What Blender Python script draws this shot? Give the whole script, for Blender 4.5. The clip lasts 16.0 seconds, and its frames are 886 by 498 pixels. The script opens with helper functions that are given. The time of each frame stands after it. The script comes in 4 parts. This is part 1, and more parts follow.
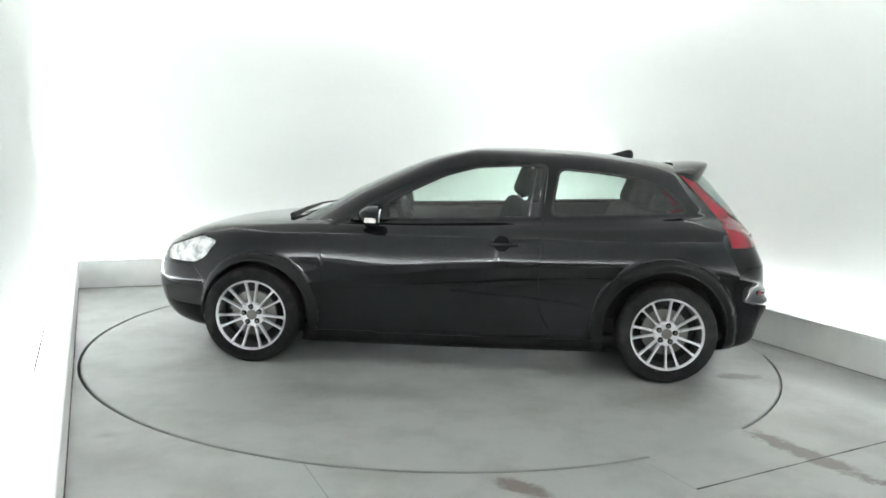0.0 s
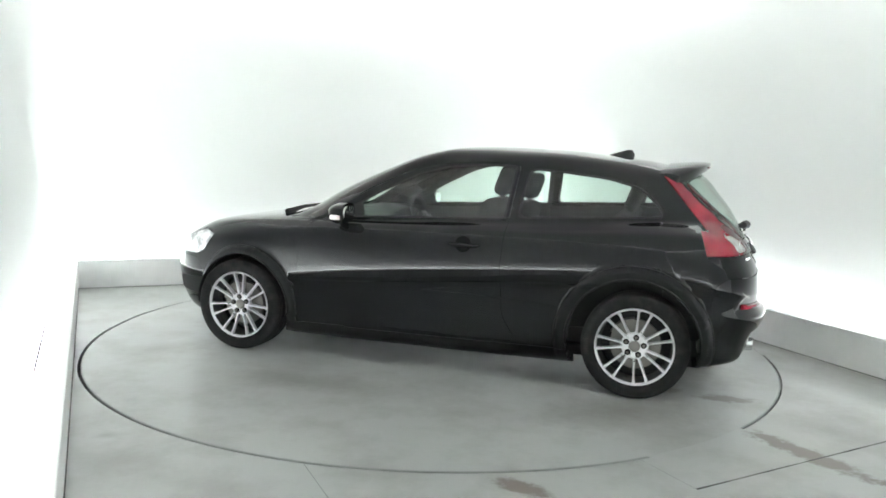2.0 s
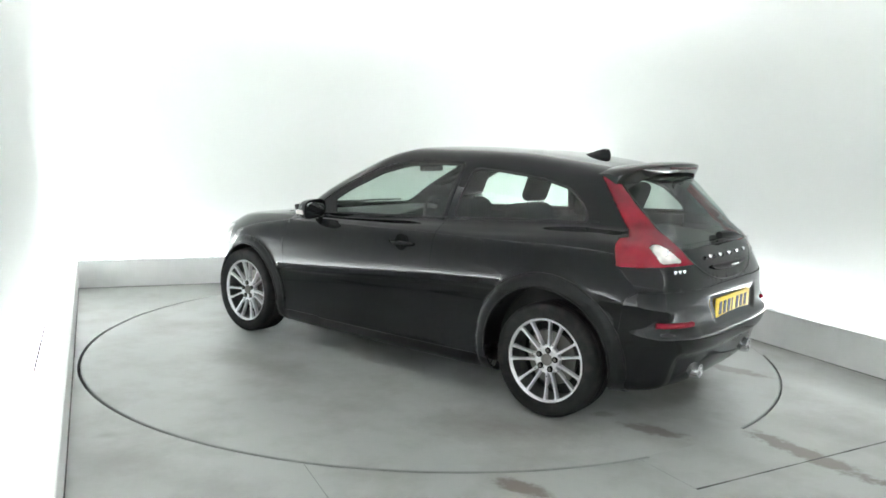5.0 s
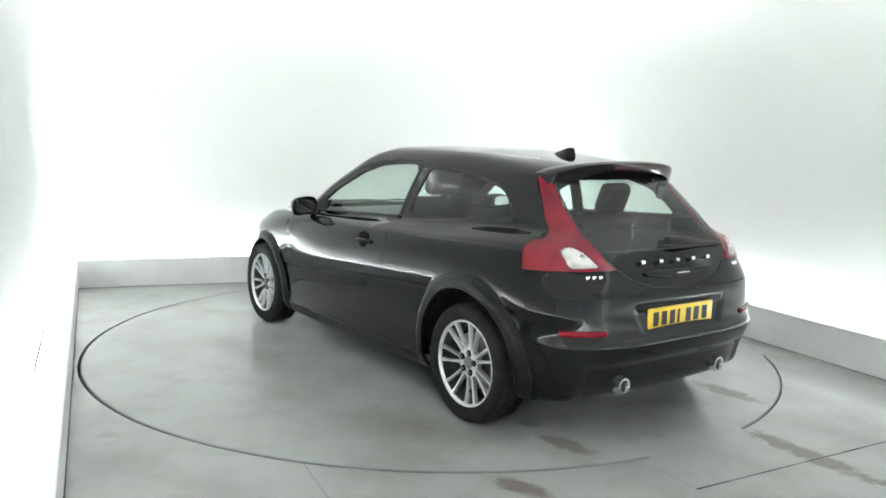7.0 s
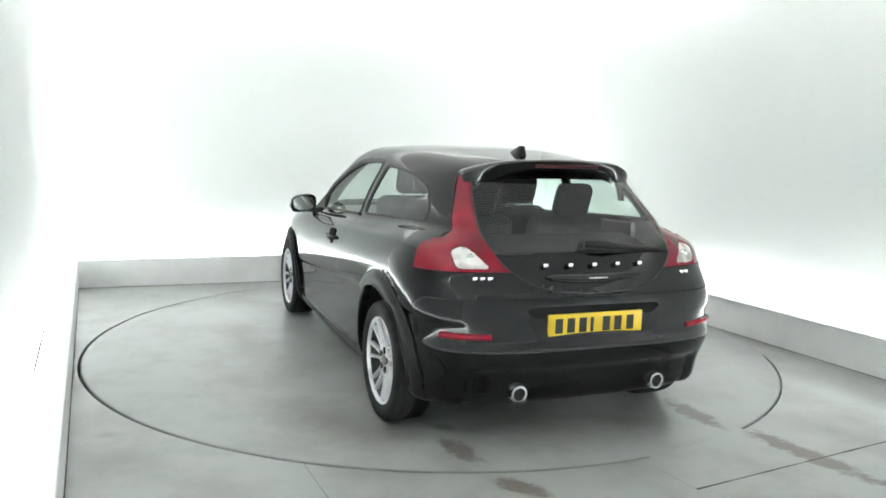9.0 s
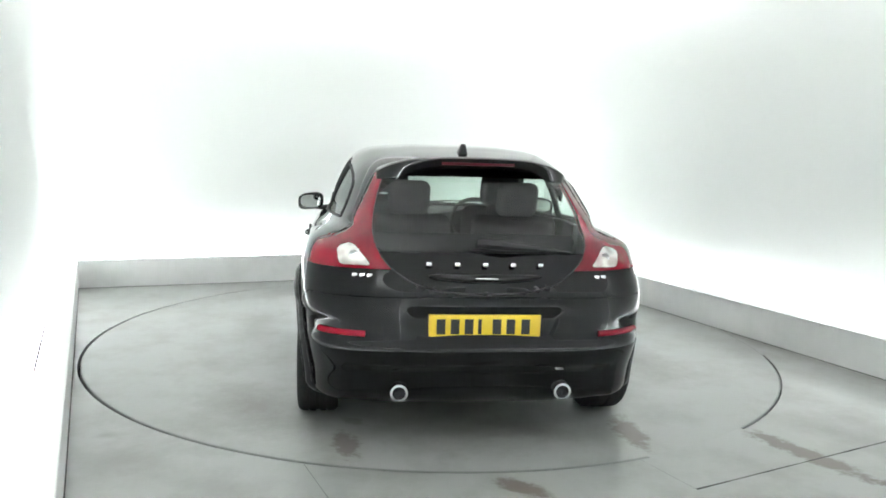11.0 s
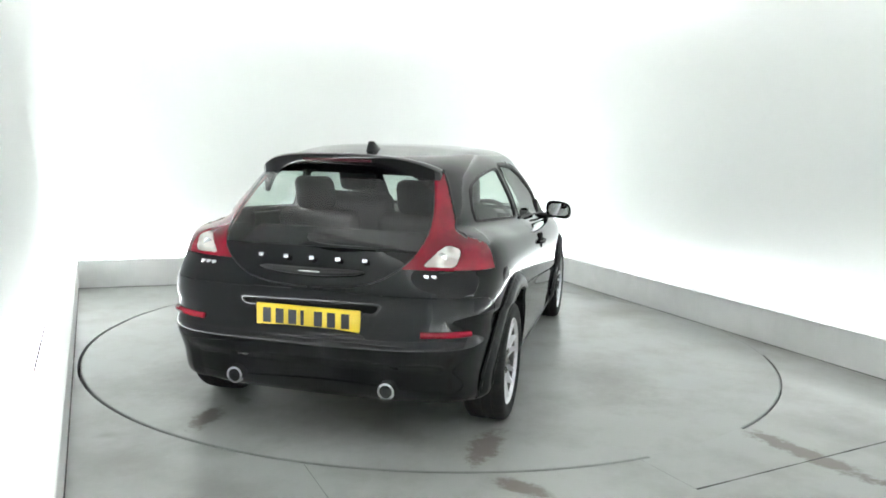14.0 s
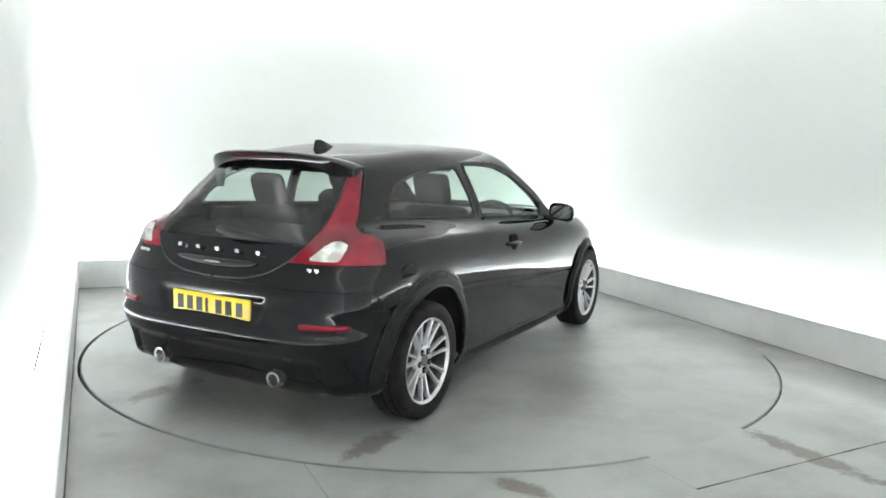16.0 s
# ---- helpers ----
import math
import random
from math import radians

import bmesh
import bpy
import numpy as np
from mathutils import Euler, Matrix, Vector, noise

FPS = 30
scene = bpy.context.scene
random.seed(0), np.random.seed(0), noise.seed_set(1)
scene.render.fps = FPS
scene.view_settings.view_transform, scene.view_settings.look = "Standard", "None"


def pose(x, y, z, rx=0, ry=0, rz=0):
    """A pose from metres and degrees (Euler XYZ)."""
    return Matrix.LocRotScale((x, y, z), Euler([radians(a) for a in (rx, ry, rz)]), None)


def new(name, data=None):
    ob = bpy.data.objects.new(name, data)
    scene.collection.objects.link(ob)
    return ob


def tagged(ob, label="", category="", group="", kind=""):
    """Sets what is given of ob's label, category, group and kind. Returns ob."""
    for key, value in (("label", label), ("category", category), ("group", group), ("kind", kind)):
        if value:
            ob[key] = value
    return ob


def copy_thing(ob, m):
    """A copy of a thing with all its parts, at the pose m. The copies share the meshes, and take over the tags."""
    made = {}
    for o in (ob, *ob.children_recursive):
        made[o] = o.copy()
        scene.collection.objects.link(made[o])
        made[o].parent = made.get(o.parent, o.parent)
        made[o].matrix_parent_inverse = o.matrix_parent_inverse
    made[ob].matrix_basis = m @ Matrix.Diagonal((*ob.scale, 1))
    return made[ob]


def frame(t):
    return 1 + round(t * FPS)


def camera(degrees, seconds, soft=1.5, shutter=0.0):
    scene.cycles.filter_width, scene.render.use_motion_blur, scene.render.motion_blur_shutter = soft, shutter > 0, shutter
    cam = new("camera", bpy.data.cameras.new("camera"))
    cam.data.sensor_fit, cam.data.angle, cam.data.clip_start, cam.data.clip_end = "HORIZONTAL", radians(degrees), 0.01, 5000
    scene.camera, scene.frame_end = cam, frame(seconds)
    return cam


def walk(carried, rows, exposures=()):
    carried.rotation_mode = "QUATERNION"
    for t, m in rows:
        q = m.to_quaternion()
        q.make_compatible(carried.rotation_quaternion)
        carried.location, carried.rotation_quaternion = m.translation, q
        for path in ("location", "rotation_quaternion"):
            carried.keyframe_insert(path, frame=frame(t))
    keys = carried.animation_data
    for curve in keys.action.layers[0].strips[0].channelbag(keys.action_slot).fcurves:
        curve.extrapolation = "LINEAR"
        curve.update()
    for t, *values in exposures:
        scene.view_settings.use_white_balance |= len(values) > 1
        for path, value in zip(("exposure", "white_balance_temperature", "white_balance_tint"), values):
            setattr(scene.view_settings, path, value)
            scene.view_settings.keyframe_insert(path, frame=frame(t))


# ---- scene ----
# ---------- camera: fixed, on the side wall of the booth ----------
cam = camera(60.1, 16.0, soft=1.7)
EYE = Vector((0.0, -5.634, 1.429))
RIGHT, UP, AHEAD = Vector((0.99950, -0.00530, 0.03131)), Vector((-0.03032, 0.13331, 0.99061)), Vector((0.00942, 0.99106, -0.13308))
CAM_POSE = Matrix.Translation(EYE) @ Matrix((RIGHT, UP, -AHEAD)).transposed().to_4x4()
walk(cam, [(0.0, CAM_POSE), (16.0, CAM_POSE)])
scene.view_settings.exposure = 1.63

# ---------- world: a closed booth, so only a dim even grey ----------
world = bpy.data.worlds.new("world")
scene.world = world
world.use_nodes = True
world.node_tree.nodes["Background"].inputs[0].default_value = (0.8, 0.85, 0.82, 1)
world.node_tree.nodes["Background"].inputs[1].default_value = 0.1

COVE_POWER = 11.0
KERB_POWER = 11.2


# ---------- materials ----------
def mat(name, colour, rough=0.5, metal=0.0, coat=0.0, spec=0.5):
    m = bpy.data.materials.new(name)
    m.use_nodes = True
    b = m.node_tree.nodes["Principled BSDF"]
    b.inputs["Base Color"].default_value = (*colour, 1)
    b.inputs["Roughness"].default_value = rough
    b.inputs["Metallic"].default_value = metal
    b.inputs["Coat Weight"].default_value = coat
    b.inputs["Coat Roughness"].default_value = 0.03
    b.inputs["Specular IOR Level"].default_value = spec
    return m


def node(m, kind, **values):
    n = m.node_tree.nodes.new(kind)
    for key, value in values.items():
        n.inputs[key.replace("_", " ")].default_value = value
    return n


def join(m, a, b):
    m.node_tree.links.new(a, b)


def coords(m, which="Object"):
    return node(m, "ShaderNodeTexCoord").outputs[which]


def noise_tex(m, scale, detail=4.0, rough=0.55, source=None):
    n = node(m, "ShaderNodeTexNoise", Scale=scale, Detail=detail, Roughness=rough)
    join(m, source or coords(m), n.inputs["Vector"])
    return n.outputs["Fac"]


def ramp(m, fac, lo, hi, a=0.0, b=1.0):
    n = node(m, "ShaderNodeMapRange")
    n.inputs[1].default_value, n.inputs[2].default_value = lo, hi
    n.inputs[3].default_value, n.inputs[4].default_value = a, b
    join(m, fac, n.inputs[0])
    return n.outputs[0]


def blend(m, fac, a, b, mode="MIX"):
    n = node(m, "ShaderNodeMix")
    n.data_type, n.blend_type = "RGBA", mode
    if isinstance(fac, float):
        n.inputs[0].default_value = fac
    else:
        join(m, fac, n.inputs[0])
    for value, slot in ((a, n.inputs[6]), (b, n.inputs[7])):
        if isinstance(value, tuple):
            slot.default_value = (*value, 1)
        else:
            join(m, value, slot)
    return n.outputs[2]


def maths(m, op, a, b=0.0):
    n = node(m, "ShaderNodeMath")
    n.operation = op
    for value, slot in ((a, n.inputs[0]), (b, n.inputs[1])):
        if isinstance(value, (int, float)):
            slot.default_value = value
        else:
            join(m, value, slot)
    return n.outputs[0]


def bump(m, height, strength, distance=0.01):
    b = node(m, "ShaderNodeBump", Strength=strength, Distance=distance)
    join(m, height, b.inputs["Height"])
    join(m, b.outputs[0], m.node_tree.nodes["Principled BSDF"].inputs["Normal"])


def surface(m):
    return m.node_tree.nodes["Principled BSDF"]


def stain_shade(m, x, y, long, wide, turn, breakup, edge=0.35, ragged_by=1.6):
    """0 to 1: a ragged patch of wear and shade on the floor round (x, y)."""
    place = node(m, "ShaderNodeMapping")
    place.vector_type = "TEXTURE"
    place.inputs["Location"].default_value = (x, y, 0)
    place.inputs["Rotation"].default_value = (0, 0, radians(turn))
    place.inputs["Scale"].default_value = (long, wide, 1)
    join(m, coords(m), place.inputs["Vector"])
    length = node(m, "ShaderNodeVectorMath")
    length.operation = "LENGTH"
    flat = node(m, "ShaderNodeVectorMath")
    flat.operation = "MULTIPLY"
    flat.inputs[1].default_value = (1, 1, 0)
    join(m, place.outputs[0], flat.inputs[0])
    join(m, flat.outputs[0], length.inputs[0])
    ragged = maths(m, "ADD", length.outputs["Value"], maths(m, "MULTIPLY", maths(m, "SUBTRACT", breakup, 0.5), ragged_by))
    return ramp(m, ragged, 1.0 - edge, 1.0, 1.0, 0.0)


def floor_material(name, stains_and_shade):
    m = mat(name, (0.4, 0.42, 0.4), 0.32)
    broad, mid = noise_tex(m, 0.8, 2), noise_tex(m, 12, 6, 0.7)
    cloud = noise_tex(m, 1.7, 2, 0.5)
    colour = blend(m, ramp(m, broad, 0.3, 0.7), (0.385, 0.405, 0.39), (0.445, 0.46, 0.445))
    colour = blend(m, ramp(m, cloud, 0.3, 0.8, 0.0, 0.35), colour, (0.345, 0.355, 0.335))
    colour = blend(m, ramp(m, noise_tex(m, 2.4, 5, 0.6), 0.45, 0.70, 0.0, 0.7), colour, (0.27, 0.268, 0.246))
    for x, y, long, wide, turn, shade, strength in stains_and_shade:
        soft = shade != BROWN
        patch = maths(m, "MULTIPLY", stain_shade(m, x, y, long, wide, turn, mid, 0.9 if soft else 0.45, 0.9 if soft else 2.1), strength)
        colour = blend(m, patch, colour, shade)
    join(m, colour, surface(m).inputs["Base Color"])
    join(m, ramp(m, cloud, 0.3, 0.7, 0.29, 0.34), surface(m).inputs["Roughness"])
    return m


# second tone: floor dust, and also the shade painted along the kerb foot
BROWN, DUST_SHADE = (0.15, 0.122, 0.098), (0.215, 0.203, 0.182)
FLOOR = floor_material("floor_paint", [
    (1.84, -2.09, 0.44, 0.085, -60, BROWN, 0.85), (2.12, -2.50, 0.18, 0.08, -50, BROWN, 0.7),
    (0.40, -2.54, 0.16, 0.075, -40, BROWN, 0.85), (-1.55, -2.09, 0.10, 0.05, 20, (0.3, 0.3, 0.28), 0.8),
    # the entries turned -65.8 paint shade with dirt along the right kerb's foot
    (2.45, -1.1, 0.9, 0.22, -62, (0.56, 0.57, 0.55), 0.6), (2.1, -1.75, 0.5, 0.2, -50, DUST_SHADE, 0.5), (2.55, 0.12, 1.1, 0.16, -65.8, DUST_SHADE, 0.75), (3.1, -1.2, 1.0, 0.15, -65.8, DUST_SHADE, 0.6), (1.62, 2.1, 0.9, 0.12, -65.8, DUST_SHADE, 0.6), (-1.2, -2.5, 0.5, 0.2, -20, DUST_SHADE, 0.3)])
DISC = floor_material("turntable_paint", [
    (-2.06, 0.66, 0.20, 0.075, 6, BROWN, 0.75), (-1.96, -0.79, 0.27, 0.085, -4, BROWN, 0.8), (-1.75, 0.62, 0.10, 0.05, 40, BROWN, 0.5),
    (-1.6, 0.0, 0.7, 0.6, 0, DUST_SHADE, 0.8), (-1.5, 1.15, 0.6, 0.3, 30, DUST_SHADE, 0.8), (-0.6, -1.3, 0.7, 0.35, 20, DUST_SHADE, 0.8),
    (1.4, -1.2, 0.5, 0.3, -30, DUST_SHADE, 0.7), (0.3, 1.35, 0.8, 0.2, 5, DUST_SHADE, 0.6), (1.6, 1.1, 0.4, 0.2, 50, DUST_SHADE, 0.6), (-1.9, -0.3, 0.3, 0.12, 60, DUST_SHADE, 0.6)])

WALL = mat("wall_fabric", (0.86, 0.88, 0.865), 0.75)
join(WALL, blend(WALL, ramp(WALL, noise_tex(WALL, 0.7, 2), 0.35, 0.65), (0.87, 0.905, 0.88), (0.89, 0.915, 0.90)), surface(WALL).inputs["Base Color"])
KERB = mat("kerb_paint", (0.8, 0.81, 0.80), 0.5)
join(KERB, blend(KERB, ramp(KERB, noise_tex(KERB, 5, 5), 0.4, 0.7), (0.88, 0.885, 0.88), (0.82, 0.83, 0.82)), surface(KERB).inputs["Base Color"])
CEILING = mat("ceiling_paint", (0.76, 0.74, 0.73), 0.8)
join(CEILING, blend(CEILING, ramp(CEILING, noise_tex(CEILING, 2, 3), 0.35, 0.65), (0.86, 0.84, 0.83), (0.82, 0.80, 0.79)), surface(CEILING).inputs["Base Color"])
DARK = mat("dark_gap", (0.006, 0.006, 0.006), 0.9, spec=0.2)
SEAL = mat("joint_sealant", (0.06, 0.06, 0.055), 0.7)
join(SEAL, blend(SEAL, ramp(SEAL, noise_tex(SEAL, 7, 4), 0.4, 0.7), (0.04, 0.04, 0.04), (0.2, 0.2, 0.19)), surface(SEAL).inputs["Base Color"])
FAINT = mat("filled_joint", (0.25, 0.26, 0.25), 0.6)
EDGE = mat("turntable_edge", (0.30, 0.31, 0.30), 0.5, 0.2)
TROUGH = mat("trough_paint", (0.8, 0.82, 0.8), 0.6)


def glow(name, power):
    m = mat(name, (0.8, 0.8, 0.8), 0.5)
    surface(m).inputs["Emission Color"].default_value = (0.97, 1.0, 1.02, 1)
    surface(m).inputs["Emission Strength"].default_value = power
    return m


COVE_LED, KERB_LED = glow("cove_led", COVE_POWER), glow("kerb_led", KERB_POWER)

PAINT = mat("black_car_paint", (0.003, 0.003, 0.004), 0.35, 0.0, 1.0, 0.0)
surface(PAINT).inputs["Coat IOR"].default_value = 1.42
dust = noise_tex(PAINT, 5, 3)
join(PAINT, blend(PAINT, ramp(PAINT, dust, 0.35, 0.75), (0.002, 0.002, 0.003), (0.006, 0.006, 0.008)), surface(PAINT).inputs["Base Color"])
join(PAINT, ramp(PAINT, noise_tex(PAINT, 3, 4), 0.3, 0.7, 0.3, 0.4), surface(PAINT).inputs["Roughness"])
PLASTIC = mat("satin_black_plastic", (0.005, 0.005, 0.006), 0.36, spec=0.28)
join(PLASTIC, ramp(PLASTIC, noise_tex(PLASTIC, 12, 4), 0.3, 0.7, 0.32, 0.42), surface(PLASTIC).inputs["Roughness"])
TRIM = mat("matt_black_trim", (0.012, 0.012, 0.013), 0.6)
HEAD_LENS = mat("headlamp_lens", (0.85, 0.86, 0.86), 0.12, 0.3, 1.0)
join(HEAD_LENS, blend(HEAD_LENS, ramp(HEAD_LENS, noise_tex(HEAD_LENS, 16, 2), 0.45, 0.6), (0.9, 0.91, 0.9), (0.45, 0.46, 0.47)), surface(HEAD_LENS).inputs["Base Color"])
RUBBER = mat("tyre_rubber", (0.015, 0.015, 0.015), 0.8, spec=0.3)
join(RUBBER, blend(RUBBER, ramp(RUBBER, noise_tex(RUBBER, 14, 5), 0.45, 0.75), (0.012, 0.012, 0.013), (0.03, 0.028, 0.026)), surface(RUBBER).inputs["Base Color"])
ALLOY = mat("silver_alloy", (0.68, 0.68, 0.70), 0.28, 0.75)
join(ALLOY, ramp(ALLOY, noise_tex(ALLOY, 30, 4), 0.3, 0.7, 0.26, 0.42), surface(ALLOY).inputs["Roughness"])
BARREL = mat("dusty_alloy", (0.10, 0.10, 0.10), 0.55, 0.5)
join(BARREL, blend(BARREL, ramp(BARREL, noise_tex(BARREL, 20, 4), 0.35, 0.7), (0.07, 0.07, 0.072), (0.16, 0.155, 0.15)), surface(BARREL).inputs["Base Color"])
STEEL = mat("brake_steel", (0.22, 0.21, 0.20), 0.45, 0.9)
COVER = mat("grey_load_cover", (0.014, 0.014, 0.015), 0.8, spec=0.3)
CHROME = mat("chrome", (0.8, 0.8, 0.82), 0.08, 1.0)
CLOTH = mat("charcoal_seat_cloth", (0.009, 0.009, 0.010), 0.9, spec=0.2)
join(CLOTH, blend(CLOTH, ramp(CLOTH, noise_tex(CLOTH, 4, 1), 0.35, 0.65), (0.007, 0.007, 0.008), (0.009, 0.009, 0.010)), surface(CLOTH).inputs["Base Color"])
RED_LENS = mat("red_lens", (0.17, 0.003, 0.012), 0.2, 0.0, 0.6, 0.2)
join(RED_LENS, blend(RED_LENS, ramp(RED_LENS, noise_tex(RED_LENS, 7, 2), 0.35, 0.65), (0.18, 0.003, 0.014), (0.27, 0.006, 0.020)), surface(RED_LENS).inputs["Base Color"])
DULL_RED = mat("unlit_brake_lens", (0.07, 0.004, 0.009), 0.3, spec=0.3)
CLEAR_LENS = mat("clear_lens", (0.72, 0.68, 0.66), 0.12, 0.3, 1.0)
join(CLEAR_LENS, blend(CLEAR_LENS, ramp(CLEAR_LENS, noise_tex(CLEAR_LENS, 14, 1), 0.42, 0.62), (0.80, 0.76, 0.74), (0.48, 0.42, 0.40)), surface(CLEAR_LENS).inputs["Base Color"])
MIRROR = mat("mirror_glass", (0.75, 0.78, 0.77), 0.02, 1.0)
YELLOW = mat("yellow_plate", (0.80, 0.56, 0.02), 0.35, 0.0, 0.3)
BLACK_INK = mat("black_print", (0.012, 0.012, 0.012), 0.5)


def pane_material(name, tint, sheen=0.07):
    m = bpy.data.materials.new(name)
    m.use_nodes = True
    t = m.node_tree
    t.nodes.remove(t.nodes["Principled BSDF"])
    clear, shine, facing, mix = node(m, "ShaderNodeBsdfTransparent"), node(m, "ShaderNodeBsdfGlossy", Roughness=0.02), node(m, "ShaderNodeLayerWeight", Blend=0.5), node(m, "ShaderNodeMixShader")
    clear.inputs[0].default_value = (*tint, 1)
    gloss = maths(m, "ADD", maths(m, "MULTIPLY", maths(m, "POWER", facing.outputs["Facing"], 4.0), 0.65), sheen)
    join(m, gloss, mix.inputs[0])
    join(m, clear.outputs[0], mix.inputs[1])
    join(m, shine.outputs[0], mix.inputs[2])
    join(m, mix.outputs[0], t.nodes["Material Output"].inputs[0])
    return m


SIDE_GLASS = pane_material("green_tinted_glass", (0.78, 0.87, 0.82))
HATCH_GLASS = pane_material("rear_tinted_glass", (0.76, 0.84, 0.80), 0.07)


# ---------- mesh helpers ----------
def link_mesh(name, verts, faces, material, parent=None, label="", smooth=True):
    me = bpy.data.meshes.new(name)
    me.from_pydata([tuple(v) for v in verts], [], [tuple(int(i) for i in f) for f in faces])
    me.validate()
    bm = bmesh.new()
    bm.from_mesh(me)
    bmesh.ops.recalc_face_normals(bm, faces=bm.faces)
    bm.to_mesh(me)
    bm.free()
    return finish(name, me, material, parent, label, smooth)


def finish(name, me, material, parent=None, label="", smooth=True):
    me.materials.append(material)
    for f in me.polygons:
        f.use_smooth = smooth
    ob = new(name, me)
    if parent:
        ob.parent = parent
    if label:
        tagged(ob, label)
    return ob


def part(name, bm, material, parent=None, label="", smooth=True, angle=None):
    """One bmesh as one mesh object under a thing or a part."""
    me = bpy.data.meshes.new(name)
    bmesh.ops.recalc_face_normals(bm, faces=bm.faces)
    bm.to_mesh(me)
    bm.free()
    ob = finish(name, me, material, parent, label, smooth)
    if smooth:
        me.set_sharp_from_angle(angle=radians(angle or 40))
    return ob


def box(bm, lo, hi, bevel=0.0, m=None, segments=2):
    lo, hi = Vector(lo), Vector(hi)
    made = bmesh.ops.create_cube(bm, size=1.0)["verts"]
    for v in made:
        v.co = Vector([(lo[i] + hi[i]) / 2 + v.co[i] * (hi[i] - lo[i]) for i in range(3)])
    if bevel:
        edges = {e for v in made for e in v.link_edges}
        out = bmesh.ops.bevel(bm, geom=list(edges), offset=bevel, segments=segments, profile=0.5, affect="EDGES")
        made = list({v for f in out["faces"] for v in f.verts} | {v for v in made if v.is_valid})
    if m:
        bmesh.ops.transform(bm, matrix=m, verts=made)
    return bm


def lathe(bm, profile, steps=48, axis="y"):
    """Turns (radius, along) pairs about an axis through the origin."""
    rings = []
    for i in range(steps):
        a = 2 * math.pi * i / steps
        ring = []
        for r, h in profile:
            p = (r * math.cos(a), h, r * math.sin(a)) if axis == "y" else (h, r * math.cos(a), r * math.sin(a)) if axis == "x" else (r * math.cos(a), r * math.sin(a), h)
            ring.append(bm.verts.new(p))
        rings.append(ring)
    for i in range(steps):
        a, b = rings[i], rings[(i + 1) % steps]
        for j in range(len(profile) - 1):
            bm.faces.new((a[j], b[j], b[j + 1], a[j + 1]))
    bmesh.ops.remove_doubles(bm, verts=[v for ring in rings for v in ring], dist=1e-5)
    return bm


def tube(bm, points, radii, steps=10, flat=1.0):
    """A bar along points with a radius at each one; ends closed."""
    points = [Vector(p) for p in points]
    if isinstance(radii, float):
        radii = [radii] * len(points)
    rings = []
    for i, p in enumerate(points):
        way = (points[min(i + 1, len(points) - 1)] - points[max(i - 1, 0)]).normalized()
        side = way.cross(Vector((0, 0, 1)))
        side = side.normalized() if side.length > 1e-3 else Vector((1, 0, 0))
        top = side.cross(way)
        rings.append([bm.verts.new(p + radii[i] * (side * math.cos(a) + top * flat * math.sin(a))) for a in [2 * math.pi * k / steps for k in range(steps)]])
    for a, b in zip(rings, rings[1:]):
        for k in range(steps):
            bm.faces.new((a[k], a[(k + 1) % steps], b[(k + 1) % steps], b[k]))
    bm.faces.new(rings[0])
    bm.faces.new(rings[-1][::-1])
    return bm


def loft(bm, sections, close=True):
    """Skins closed sections of equal count; ends capped."""
    rings = [[bm.verts.new(p) for p in s] for s in sections]
    n = len(rings[0])
    for a, b in zip(rings, rings[1:]):
        for k in range(n):
            bm.faces.new((a[k], a[(k + 1) % n], b[(k + 1) % n], b[k]))
    if close:
        bm.faces.new(rings[0])
        bm.faces.new(rings[-1][::-1])
    return bm


def empty(name, parent=None, label=""):
    ob = new(name)
    ob.empty_display_size = 0.1
    ob.parent = parent
    return tagged(ob, label)


# ---------- the booth ----------
# the kerb's inner corners: back left, back right, front right, front left
ALONG, ACROSS = Vector((0.4105, -0.9119)), Vector((0.9287, 0.3708))
CORNER = Vector((-3.335, 1.447))
RIGHT_FOOT = Vector((2.406, 0.464))


def crossing(p, d, q, e):
    s = ((q.x - p.x) * e.y - (q.y - p.y) * e.x) / (d.x * e.y - d.y * e.x)
    return p + d * s


LENGTH_OF_BOOTH = 8.5
BACK_RIGHT = crossing(CORNER, ACROSS, RIGHT_FOOT, ALONG)
FRONT_LEFT = CORNER + ALONG * LENGTH_OF_BOOTH
FRONT_RIGHT = crossing(FRONT_LEFT, ACROSS, RIGHT_FOOT, ALONG)
INNER = [CORNER, BACK_RIGHT, FRONT_RIGHT, FRONT_LEFT]


def grown(d):
    """The booth's outline, d metres further out on every side."""
    out = []
    for i in range(4):
        a, b, c = INNER[i - 1], INNER[i], INNER[(i + 1) % 4]
        e, f = (b - a).normalized(), (c - b).normalized()
        ne, nf = Vector((-e.y, e.x)), Vector((-f.y, f.x))
        out.append(crossing(a + ne * d, e, b + nf * d, f))
    return out


KERB_HIGH, KERB_THICK, WALL_BACK = 0.25, 0.14, 0.24
CEIL = 2.95
SIDES = ("back", "right", "front", "left")


